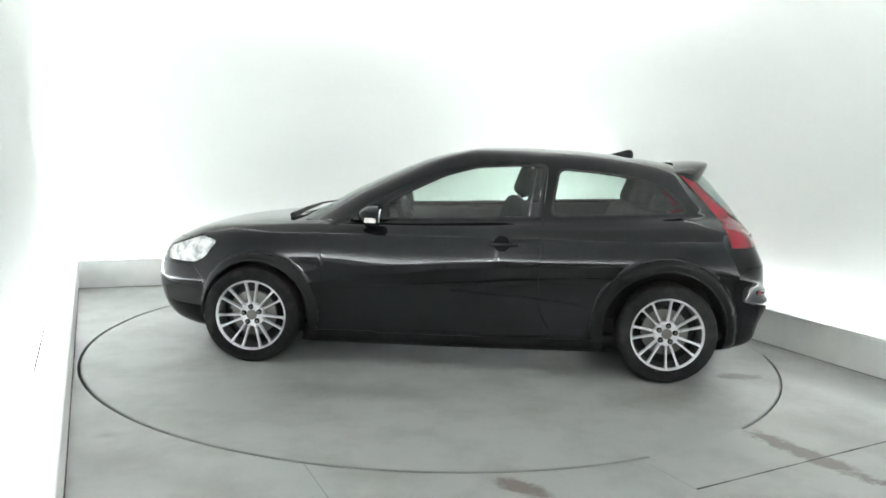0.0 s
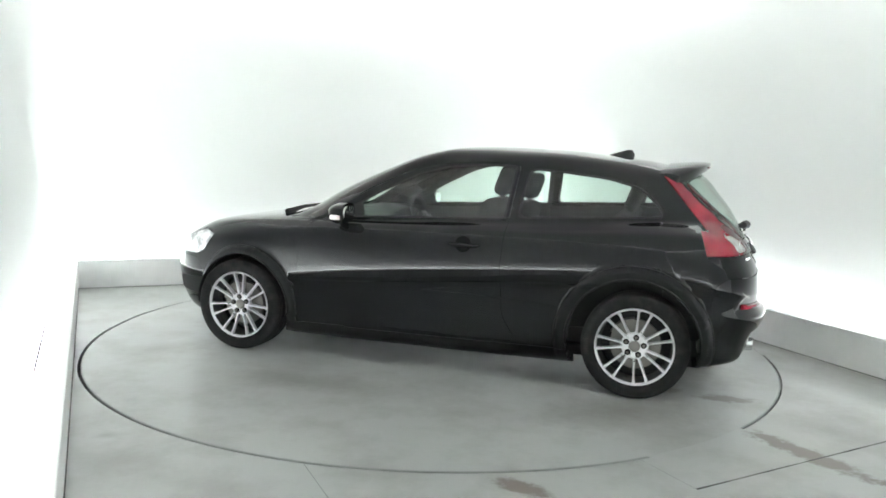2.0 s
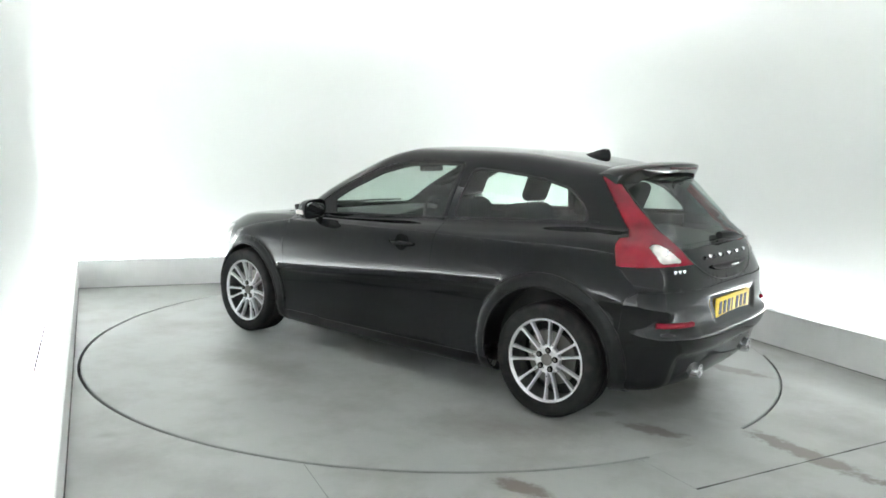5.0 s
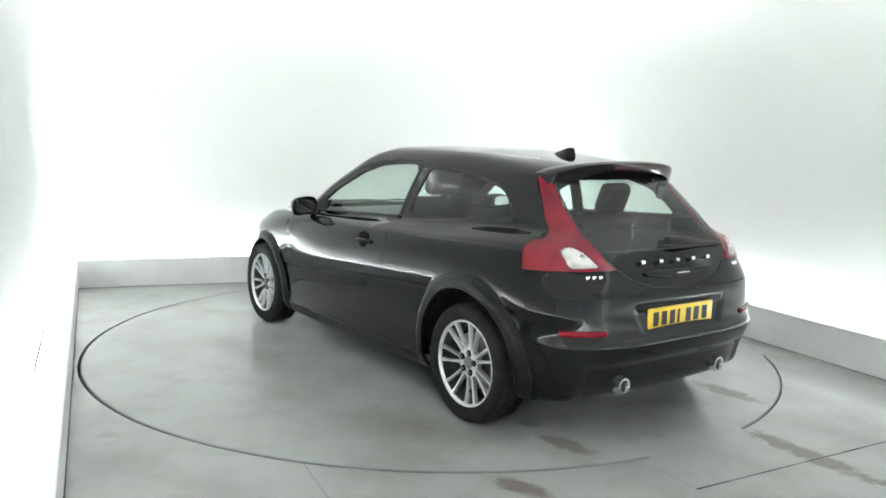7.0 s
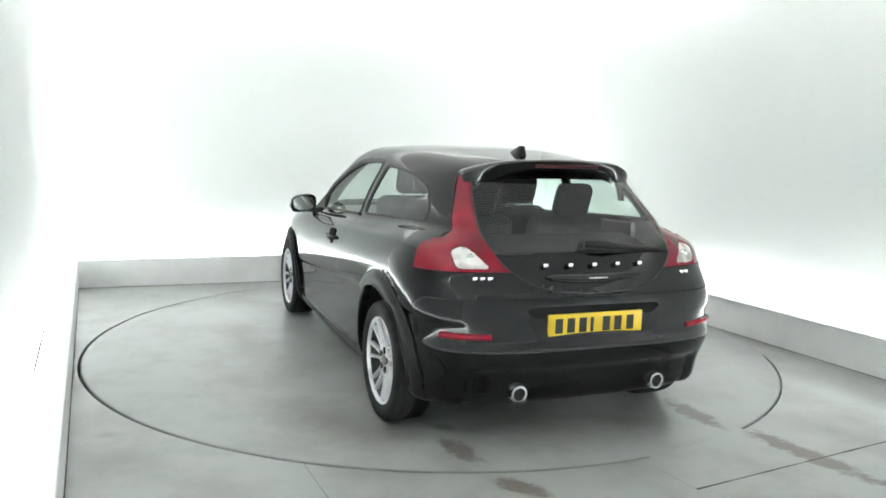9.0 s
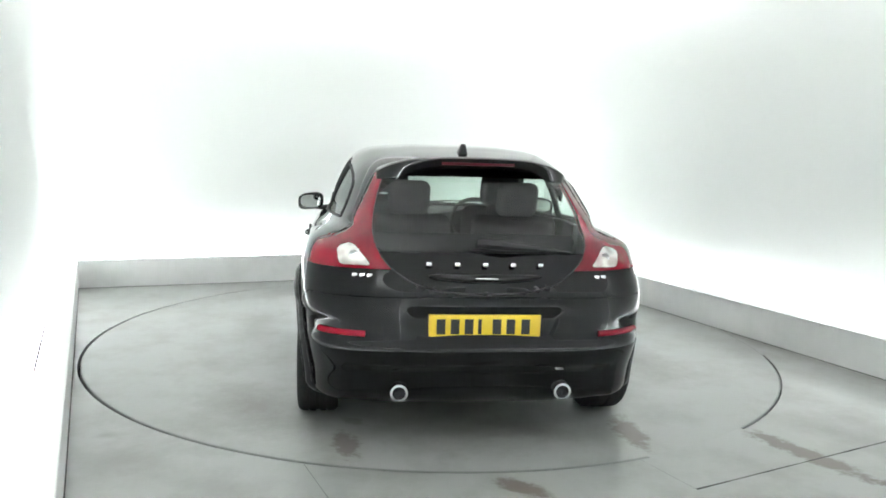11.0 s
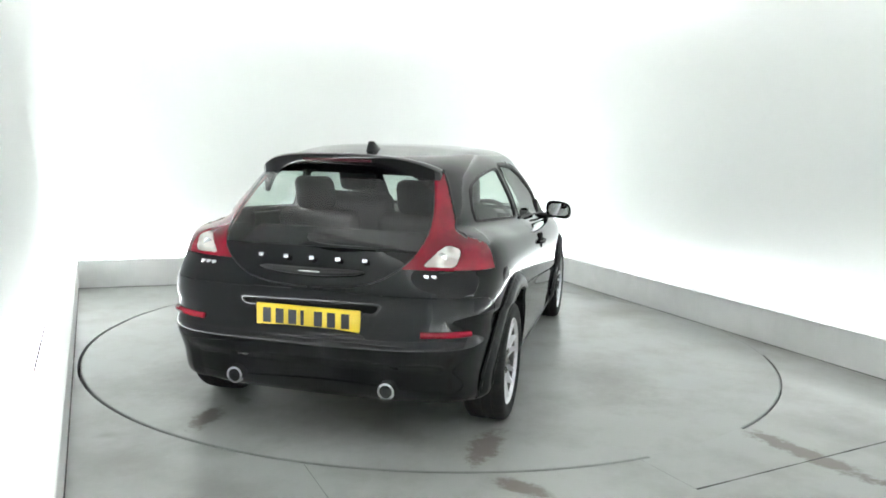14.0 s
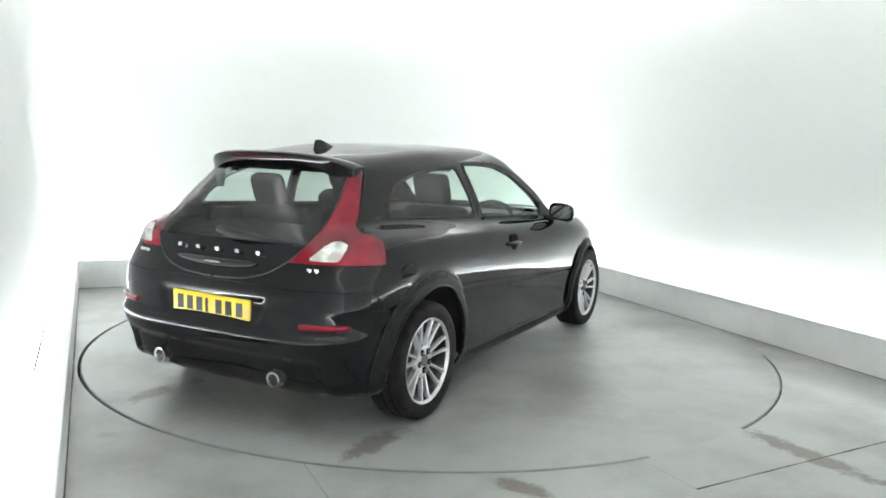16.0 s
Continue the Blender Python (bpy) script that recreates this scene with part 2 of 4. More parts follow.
def slab(name, inside, outside, i, z0, z1, material, label, category, parent=None):
    """One side of a ring between two outlines, with mitred ends."""
    j = (i + 1) % 4
    plan = [inside[i], inside[j], outside[j], outside[i]]
    bm = bmesh.new()
    low = [bm.verts.new((p.x, p.y, z0)) for p in plan]
    high = [bm.verts.new((p.x, p.y, z1)) for p in plan]
    for k in range(4):
        bm.faces.new((low[k], low[(k + 1) % 4], high[(k + 1) % 4], high[k]))
    bm.faces.new(low)
    bm.faces.new(high)
    if name == "kerb":
        bmesh.ops.bevel(bm, geom=[e for e in bm.edges if e.verts[0].co.z > z0 + 0.01 and e.verts[1].co.z > z0 + 0.01], offset=0.006, segments=2, affect="EDGES")
    ob = part(name, bm, material, parent, smooth=False)
    if not parent:
        tagged(ob, label, category, kind="structure")
    return ob


def build_booth():
    o0, o1, o2, o3 = grown(0), grown(KERB_THICK), grown(WALL_BACK), grown(WALL_BACK + 0.12)
    ceil_edge, strip_in, strip_out = grown(0.03), grown(-0.26), grown(-0.20)
    led_in, led_out = grown(0.16), grown(0.225)
    for i, side in enumerate(SIDES):
        kerb = slab("kerb", o0, o1, i, 0.0, KERB_HIGH, KERB, "low pale grey painted kerb along the booth wall", "kerb")
        slab("capping", grown(0.002), grown(KERB_THICK - 0.004), i, KERB_HIGH + 0.001, KERB_HIGH + 0.012, TROUGH, "", "", kerb)
        slab("floor_joint", grown(-0.006), grown(0.0), i, 0.0, 0.003, SEAL, "dark dirty joint at the foot of the kerb", "floor joint")
        slab("wall_" + side, o2, o3, i, 0.0, 3.3, WALL, "white stretched fabric booth wall lit from top and bottom", "wall")
        trough = slab("trough_" + side, o1, o2, i, 0.0, 0.22, TROUGH, "white light trough between the kerb and wall", "trough")
        led = slab("led_strip", led_in, led_out, i, 0.222, 0.235, KERB_LED, "glowing white led strip in the kerb trough", "led strip")
        tagged(led, kind="structure")
        led = slab("led_strip", strip_in, strip_out, i, CEIL + 0.065, CEIL + 0.085, COVE_LED, "glowing white led strip above the ceiling panel", "led strip")
    # dark shadow gap behind the capping of the side ledge
    bm = bmesh.new()
    out = Vector((-0.9119, -0.4105))
    for s, w in ((0.0, -1), (1.0, -1), (1.0, 1), (0.0, 1)):
        p = CORNER + ALONG * (1.40 + 2.3 * s) + out * (0.147 + 0.0065 * w)
        bm.verts.new((p.x, p.y, 0.268))
    bm.faces.new(bm.verts)
    tagged(part("ledge_seam", bm, DARK, smooth=False), "thin dark seam along the white ledge", "seam", kind="structure")
    bm = bmesh.new()
    for z in (CEIL, CEIL + 0.05):
        bm.faces.new([bm.verts.new((p.x, p.y, z)) for p in ceil_edge])
    bm.verts.ensure_lookup_table()
    for k in range(4):
        bm.faces.new([bm.verts[k], bm.verts[(k + 1) % 4], bm.verts[4 + (k + 1) % 4], bm.verts[4 + k]])
    tagged(part("ceiling", bm, CEILING, smooth=False), "off-white suspended ceiling panel with a lit cove round it", "ceiling", kind="structure")
    bm = bmesh.new()
    for z in (3.3, 3.36):
        bm.faces.new([bm.verts.new((p.x, p.y, z)) for p in o3])
    bm.verts.ensure_lookup_table()
    for k in range(4):
        bm.faces.new([bm.verts[k], bm.verts[(k + 1) % 4], bm.verts[4 + (k + 1) % 4], bm.verts[4 + k]])
    tagged(part("ceiling_slab", bm, CEILING, smooth=False), "white upper ceiling above the light cove", "ceiling", kind="structure")


TABLE_R, HOLE_R = 2.407, 2.419


def build_floor():
    # floor sheet with a round opening for the turntable, a hair off centre
    n, centre = 192, Vector((-0.004, -0.003))
    outline = grown(WALL_BACK + 0.12)
    ring, square = [], []
    for k in range(n):
        d = Vector((math.cos(2 * math.pi * k / n), math.sin(2 * math.pi * k / n)))
        ring.append(centre + d * HOLE_R)
        reach = 1e9
        for i in range(4):
            a, b = outline[i], outline[(i + 1) % 4]
            e = b - a
            den = d.x * e.y - d.y * e.x
            if abs(den) > 1e-9:
                s = ((a.x - centre.x) * e.y - (a.y - centre.y) * e.x) / den
                if 0 < s < reach:
                    reach = s
        square.append(centre + d * reach)
    bm = bmesh.new()
    a = [bm.verts.new((p.x, p.y, 0)) for p in ring]
    b = [bm.verts.new((p.x, p.y, 0)) for p in square]
    c = [bm.verts.new((p.x, p.y, -0.06)) for p in ring]
    for k in range(n):
        j = (k + 1) % n
        bm.faces.new((a[k], a[j], b[j], b[k]))
        bm.faces.new((a[k], a[j], c[j], c[k]))
    for i in range(4):
        lo = bm.verts.new((outline[i].x, outline[i].y, 0))
        near = sorted(range(n), key=lambda k: (square[k] - outline[i]).length)[:2]
        bm.faces.new((b[near[0]], lo, b[near[1]]))
    floor = part("floor", bm, FLOOR, smooth=False)
    tagged(floor, "pale grey painted concrete floor with brown scuffs", "floor", kind="structure")
    # pit below the gap
    bm = bmesh.new()
    bmesh.ops.create_circle(bm, cap_ends=True, segments=64, radius=2.6)
    bmesh.ops.translate(bm, verts=bm.verts, vec=(0, 0, -0.08))
    tagged(part("turntable_pit", bm, DARK, smooth=False), "dark pit floor below the turntable", "pit", kind="structure")
    # joints of the access plates beside the turntable
    def joint(p, q, w, material=SEAL):
        p, q = Vector(p), Vector(q)
        steps = 12
        side = Vector((-(q - p).y, (q - p).x)).normalized()
        bm = bmesh.new()
        rows = []
        for k in range(steps + 1):
            m = p.lerp(q, k / steps)
            half = w * (0.35 + 0.3 * noise.noise((m.x * 9, m.y * 9, 0.3)) + 0.15)
            rows.append([bm.verts.new((m.x + side.x * s * half, m.y + side.y * s * half, 0.004)) for s in (-1, 1)])
        for r, s in zip(rows, rows[1:]):
            bm.faces.new((r[0], r[1], s[1], s[0]))
        tagged(part("floor_joint", bm, material, smooth=False), "thin dark joint between floor plates", "floor joint", kind="structure")
    # stretches where the gap is painted over or bridged by a plate
    for a0, a1 in ((-64.5, -47.0), (-6.0, 138.0)):
        bm = bmesh.new()
        rows = []
        for k in range(61):
            a = radians(a0 + (a1 - a0) * k / 60)
            rows.append([bm.verts.new((q * math.cos(a), q * math.sin(a), 0.002)) for q in (2.398, 2.428)])
        for p, q in zip(rows, rows[1:]):
            bm.faces.new((p[0], p[1], q[1], q[0]))
        tagged(part("joint_filler", bm, FLOOR, smooth=False), "painted-over stretch of the turntable gap", "floor joint", kind="structure")
    joint((1.15, -2.52), (2.44, -1.84), 0.011)
    joint((-0.56, -2.37), (-0.33, -2.85), 0.004, FAINT)
    joint((0.99, -2.22), (1.15, -2.52), 0.003, FAINT)


def build_turntable():
    table = empty("turntable")
    tagged(table, "round pale grey turntable flush with the floor, with brown tyre scuffs", "turntable")
    r = TABLE_R
    part("deck", lathe(bmesh.new(), [(0.0, -0.012), (0.0, 0.0), (r * 0.5, 0.0), (r - 0.010, 0.0), (r - 0.010, -0.05)], 192, "z"), DISC, table, angle=20)
    part("edge_trim", lathe(bmesh.new(), [(r - 0.0095, -0.05), (r - 0.0095, -0.001), (r - 0.002, -0.001), (r, -0.004), (r, -0.05)], 192, "z"), EDGE, table, "worn grey metal edge", angle=20)
    return table


# ---------- the car: x ahead, y to its left, z up, origin on the ground between the axles ----------
AXLE, HUB_Z = 1.32, 0.311
MID = -0.2          # the widest station of the body


def knots(pairs):
    xs, zs = zip(*pairs)
    return lambda x: smooth_curve(xs, zs, x)


def smooth_curve(xs, zs, x):
    """A smooth curve through a few knots (cubic, with slopes that never overshoot)."""
    xs, zs = np.array(xs, float), np.array(zs, float)
    order = np.argsort(xs)
    xs, zs = xs[order], zs[order]
    d = np.diff(zs) / np.diff(xs)
    m = np.concatenate([[d[0]], np.where(d[1:] * d[:-1] > 0, 2 * d[1:] * d[:-1] / (d[1:] + d[:-1] + 1e-12), 0), [d[-1]]])
    x = np.clip(x, xs[0], xs[-1])
    i = np.clip(np.searchsorted(xs, x) - 1, 0, len(xs) - 2)
    h = xs[i + 1] - xs[i]
    t = (x - xs[i]) / h
    return (2 * t ** 3 - 3 * t ** 2 + 1) * zs[i] + (t ** 3 - 2 * t ** 2 + t) * h * m[i] + (3 * t ** 2 - 2 * t ** 3) * zs[i + 1] + (t ** 3 - t ** 2) * h * m[i + 1]


N_FACE, N_SIDE = 80, 200


def outline(front, rear, width, height, nose=(5, 2.5), tail=(11, 3), taper=0.04, nose_taper=0.0):
    """Half of one body line seen from above, from the middle of the nose round the side to the middle of the tail."""
    out = []
    for end, (n, m), back in ((front, nose, False), (rear, tail, True)):
        phi = np.linspace(0, np.pi / 2, 900)
        x = MID + (end - MID) * np.cos(phi) ** (2 / n)
        y = width * np.sin(phi) ** (2 / m)
        s = np.concatenate([[0], np.cumsum(np.hypot(np.diff(x), np.diff(y)))])
        half = s[450]
        at = np.concatenate([np.linspace(0, half, N_FACE, endpoint=False), np.linspace(half, s[-1], N_SIDE)])
        x, y = np.interp(at, s, x), np.interp(at, s, y)
        out.append((x[::-1][1:], y[::-1][1:]) if back else (x, y))
    x, y = np.concatenate([out[0][0], out[1][0]]), np.concatenate([out[0][1], out[1][1]])
    k = np.clip((-0.3 - x) / 1.5, 0, 1)
    y = y * (1 - taper * k * k * (3 - 2 * k))
    k = np.clip((x - 0.2) / 1.4, 0, 1)
    y = y * (1 - nose_taper * k * k * (3 - 2 * k))
    y[0] = y[-1] = 0.0
    return np.stack([x, y, knots(height)(x)], -1)


# body lines from the sill up to the middle of the roof
LINES = [
    outline(1.93, -1.88, 0.74, [(2.0, 0.175), (0.8, 0.135), (-0.9, 0.15), (-1.9, 0.205)], taper=0.012),
    outline(2.07, -1.965, 0.808, [(2.1, 0.20), (0.8, 0.172), (-0.9, 0.185), (-2.0, 0.245)], tail=(16, 3.4), taper=0.012),
    outline(2.15, -2.015, 0.829, [(2.1, 0.30), (0.8, 0.30), (-0.9, 0.32), (-2.0, 0.37)], tail=(14, 3.3), taper=0.012),
    outline(2.18, -2.055, 0.839, [(2.1, 0.42), (0.8, 0.40), (-0.9, 0.44), (-1.6, 0.50), (-2.05, 0.515)], tail=(15, 3.4), taper=0.006),
    outline(2.185, -2.025, 0.846, [(2.1, 0.46), (0.8, 0.46), (-0.9, 0.53), (-1.6, 0.56), (-2.05, 0.545)], tail=(15, 3.4), taper=0.006),
    outline(2.183, -2.012, 0.8533, [(2.1, 0.500), (0.9, 0.522), (-1.0, 0.642), (-1.6, 0.645), (-2.0, 0.620)], tail=(15, 3.4), taper=0.008),
    outline(2.18, -2.005, 0.8735, [(2.1, 0.515), (0.9, 0.534), (-1.0, 0.656), (-1.6, 0.665), (-2.0, 0.645)], tail=(15, 3.4), taper=0.012, nose_taper=0.023),
    outline(2.16, -1.995, 0.8752, [(2.1, 0.60), (0.8, 0.65), (-0.9, 0.735), (-1.6, 0.755), (-2.0, 0.735)], tail=(14, 3.3), taper=0.012, nose_taper=0.022),
    outline(2.11, -1.955, 0.867, [(2.1, 0.69), (1.3, 0.765), (0.8, 0.805), (-0.9, 0.845), (-1.6, 0.865), (-2.0, 0.835)], tail=(12, 3.1), taper=0.012),
    outline(2.02, -1.915, 0.845, [(2.0, 0.75), (1.5, 0.805), (1.2, 0.835), (0.8, 0.872), (-0.9, 0.928), (-1.6, 0.955), (-1.92, 0.915)], tail=(13, 3.2), taper=0.03),
    outline(1.80, -1.880, 0.808, [(1.8, 0.838), (1.5, 0.862), (1.2, 0.886), (0.8, 0.912), (-0.9, 0.965), (-1.5, 1.000), (-1.88, 0.98)], nose=(7, 2.8), tail=(11, 3), taper=0.07, nose_taper=0.04),
    outline(1.42, -1.850, 0.768, [(1.42, 0.897), (1.2, 0.906), (0.8, 0.926), (0.4, 0.930), (-0.5, 0.982), (-1.5, 1.035), (-1.85, 1.03)], nose=(8, 3), tail=(10, 2.9), taper=0.125, nose_taper=0.03),
    outline(1.06, -1.815, 0.748, [(1.06, 0.95), (0.8, 0.955), (0.4, 0.965), (-0.5, 1.015), (-1.5, 1.075), (-1.82, 1.085)], nose=(8, 3), tail=(9, 2.8), taper=0.11),
    outline(0.74, -1.750, 0.706, [(0.74, 1.12), (0.3, 1.115), (-0.5, 1.13), (-1.75, 1.165)], nose=(8, 3), tail=(7, 2.7), taper=0.085),
    outline(0.43, -1.680, 0.650, [(0.43, 1.265), (0.1, 1.245), (-0.5, 1.245), (-1.68, 1.25)], nose=(8, 3), tail=(6, 2.6), taper=0.07),
    outline(0.20, -1.625, 0.594, [(0.20, 1.355), (-0.1, 1.345), (-0.5, 1.345), (-1.0, 1.32), (-1.62, 1.295)], nose=(8, 3), tail=(6, 2.6), taper=0.06),
    outline(0.02, -1.560, 0.518, [(0.02, 1.402), (-0.3, 1.402), (-0.7, 1.395), (-1.1, 1.365), (-1.56, 1.318)], nose=(7, 3), tail=(6, 2.6), taper=0.06),
    outline(-0.10, -1.400, 0.34, [(-0.1, 1.424), (-0.4, 1.430), (-0.8, 1.420), (-1.1, 1.392), (-1.4, 1.358)], nose=(6, 3), tail=(8, 3), taper=0.1),
    outline(-0.16, -1.300, 0.0, [(-0.16, 1.430), (-0.4, 1.437), (-0.8, 1.428), (-1.0, 1.410), (-1.3, 1.375)], taper=0.0),
]
STEPS = [3, 6, 9, 6, 6, 3, 8, 9, 9, 9, 8, 8, 13, 12, 10, 8, 12, 12]


CORNER_ROWS = (5, 6)     # the folded edge along the doors


def body_net():
    """Dense net between the body lines: rows by columns by xyz, for one half."""
    rows = []
    for i, steps in enumerate(STEPS):
        p0, p1, p2, p3 = LINES[max(i - 1, 0)], LINES[i], LINES[i + 1], LINES[min(i + 2, len(LINES) - 1)]
        d0 = np.linalg.norm(p1 - p0, axis=1, keepdims=True) ** 0.5 + 1e-4
        d1 = np.linalg.norm(p2 - p1, axis=1, keepdims=True) ** 0.5 + 1e-4
        d2 = np.linalg.norm(p3 - p2, axis=1, keepdims=True) ** 0.5 + 1e-4
        m1 = (p1 - p0) / d0 - (p2 - p0) / (d0 + d1) + (p2 - p1) / d1 if i else (p2 - p1) / d1
        m2 = (p2 - p1) / d1 - (p3 - p1) / (d1 + d2) + (p3 - p2) / d2 if i + 2 < len(LINES) else (p2 - p1) / d1
        if i in CORNER_ROWS:
            m1 = (p2 - p1) / d1
        if i + 1 in CORNER_ROWS:
            m2 = (p2 - p1) / d1
        for k in range(steps):
            t = k / steps
            rows.append((2 * t ** 3 - 3 * t ** 2 + 1) * p1 + (t ** 3 - 2 * t ** 2 + t) * d1 * m1 + (3 * t ** 2 - 2 * t ** 3) * p2 + (t ** 3 - t ** 2) * d1 * m2)
    rows.append(LINES[-1])
    net = np.array(rows)
    for _ in range(2):
        inner = net.copy()
        inner[1:-1] = 0.5 * net[1:-1] + 0.25 * (net[:-2] + net[2:])
        inner[:, 1:-1] = 0.5 * inner[:, 1:-1] + 0.25 * (inner[:, :-2] + inner[:, 2:])
        inner[:, 0, 1] = inner[:, -1, 1] = 0
        inner[-1, :, 1] = 0
        net = inner
    return net


def polygon_distance(px, pz, poly):
    """Signed distance (inside negative) and nearest edge point."""
    poly = np.array(poly, float)
    best = np.full(px.shape, 1e9)
    nx, nz = px.copy(), pz.copy()
    inside = np.zeros(px.shape, bool)
    for a, b in zip(poly, np.roll(poly, -1, 0)):
        e = b - a
        t = np.clip(((px - a[0]) * e[0] + (pz - a[1]) * e[1]) / (e @ e + 1e-12), 0, 1)
        qx, qz = a[0] + t * e[0], a[1] + t * e[1]
        d = np.hypot(px - qx, pz - qz)
        near = d < best
        best, nx, nz = np.where(near, d, best), np.where(near, qx, nx), np.where(near, qz, nz)
        cross = (a[1] > pz) != (b[1] > pz)
        inside ^= cross & (px < a[0] + (pz - a[1]) * (b[0] - a[0]) / (b[1] - a[1] + 1e-12))
    return np.where(inside, -best, best), nx, nz


def rounded(poly, r=0.03, steps=5):
    """Cuts the corners of a polygon to arcs."""
    out = []
    n = len(poly)
    for i in range(n):
        a, b, c = (Vector(poly[(i + k) % n]) for k in (-1, 0, 1))
        u, v = a - b, c - b
        k = min(r, 0.45 * u.length, 0.45 * v.length)
        p, q = b + u.normalized() * k, b + v.normalized() * k
        for s in range(steps + 1):
            t = s / steps
            out.append(tuple(p.lerp(b, t).lerp(b.lerp(q, t), t)))
    return out


def circle(x, z, r, n=64):
    return [(x + r * math.cos(2 * math.pi * k / n), z + r * math.sin(2 * math.pi * k / n)) for k in range(n)]


DOOR_GLASS = rounded([(0.62, 0.955), (0.36, 1.12), (0.10, 1.245), (-0.10, 1.300), (-0.33, 1.318), (-0.535, 1.318), (-0.495, 1.0)], 0.025)
QUARTER_GLASS = rounded([(-0.575, 1.012), (-0.625, 1.306), (-0.85, 1.292), (-1.10, 1.265), (-1.29, 1.215), (-1.40, 1.115), (-1.425, 1.055)], 0.05)
DOOR = rounded([(0.865, 0.235), (0.865, 0.80), (0.80, 0.915), (0.69, 0.965), (0.42, 1.140), (0.14, 1.272), (-0.08, 1.322), (-0.33, 1.338), (-0.557, 1.336), (-0.525, 1.0), (-0.505, 0.7), (-0.52, 0.42), (-0.60, 0.285), (-0.58, 0.26)], 0.04)
HATCH_HALF = [(0.0, 0.758), (0.20, 0.767), (0.34, 0.803), (0.45, 0.878), (0.514, 0.97), (0.511, 1.09), (0.482, 1.2), (0.452, 1.285)]
HATCH = rounded(HATCH_HALF + [(0.0, 1.294)] + [(-y, z) for y, z in HATCH_HALF[:0:-1]], 0.05)
# the tail lamp's forward edge, seen from the side
LAMP_EDGE = [(-3.0, 1.305), (-1.397, 1.305), (-1.669, 0.995), (-1.640, 0.992), (-1.681, 0.860), (-3.0, 0.860)]
LAMP_LENS = rounded([(0.520, 0.876), (0.672, 0.874), (0.684, 0.950), (0.610, 0.972)], 0.025)
HEAD_LAMP = rounded([(1.98, 0.615), (1.97, 0.70), (1.70, 0.795), (1.57, 0.775), (1.66, 0.66), (1.74, 0.622)], 0.03)
BUMPER_CUT = [(-3.0, 0.0), (-3.0, 0.742), (-1.80, 0.742), (-1.74, 0.70), (-1.70, 0.42), (-1.68, 0.0)]
NOSE_CUT = [(3.0, 0.0), (3.0, 0.60), (1.75, 0.60), (1.68, 0.52), (1.66, 0.0)]


ARCHES = ((1.29, 0.322, 0.350, 0.400), (-1.30, 0.325, 0.385, 0.455))


SKIN = {}


def skin_line(path, on, closed):
    """Lays a plane path on the body's side (x, z) or tail (y, z)."""
    points = SKIN[on]
    flat = points[:, [0, 2]] if on == "side" else points[:, [1, 2]]
    lift = points[:, 1] if on == "side" else points[:, 0]
    dense = []
    loop = list(path) + ([path[0]] if closed else [])
    for a, e in zip(loop, loop[1:]):
        n = max(1, int(math.hypot(e[0] - a[0], e[1] - a[1]) / 0.015))
        dense += [(a[0] + (e[0] - a[0]) * k / n, a[1] + (e[1] - a[1]) * k / n) for k in range(n)]
    dense.append(loop[-1])
    dense = np.array(dense)
    out = []
    for u, v in dense:
        d = np.hypot(flat[:, 0] - u, flat[:, 1] - v)
        near = np.argsort(d)[:6]
        w = 1 / (d[near] + 0.003) ** 2
        out.append((lift[near] * w).sum() / w.sum())
    out = np.array(out)
    for _ in range(4):
        out[1:-1] = 0.5 * out[1:-1] + 0.25 * (out[:-2] + out[2:])
    return [(u, h, v) if on == "side" else (h, u, v) for (u, v), h in zip(dense, out)]


def bead(name, points, r, material, parent, label, mirrored=1, flat=1.0):
    bm = bmesh.new()
    tube(bm, [(x, mirrored * y, z) for x, y, z in points], r, 6, flat)
    return part(name, bm, material, parent, label, angle=80)


def build_seals(car, doors, hatch):
    """Rubber seals round the windows and beaded edges on the wheel arches."""
    door_line, quarter_line = skin_line(DOOR_GLASS, "side", True), skin_line(QUARTER_GLASS, "side", True)
    hatch_line = skin_line([p for p in HATCH if p[0] >= 0 and p[1] < 1.285], "tail", False)
    for tag, s in (("l", 1), ("r", -1)):
        bead("window_seal", door_line, 0.0065, TRIM, doors[tag], "black rubber window seal", s)
        bead("window_seal", quarter_line, 0.0075, TRIM, car, "black rubber window seal", s)
        bead("tailgate_seal", hatch_line, 0.005, TRIM, hatch, "black rubber tailgate seal", s)
        for ax, az, inner, outer in ARCHES:
            for r, thick in ((outer, 0.006), (inner, 0.007)):
                arc = [(ax + r * math.cos(a), az + r * math.sin(a)) for a in np.linspace(math.pi * 1.03, -math.pi * 0.03, 60)]
                bead("arch_edge", skin_line(arc, "side", False), thick, PLASTIC, car, "beaded wheel arch edge", s)


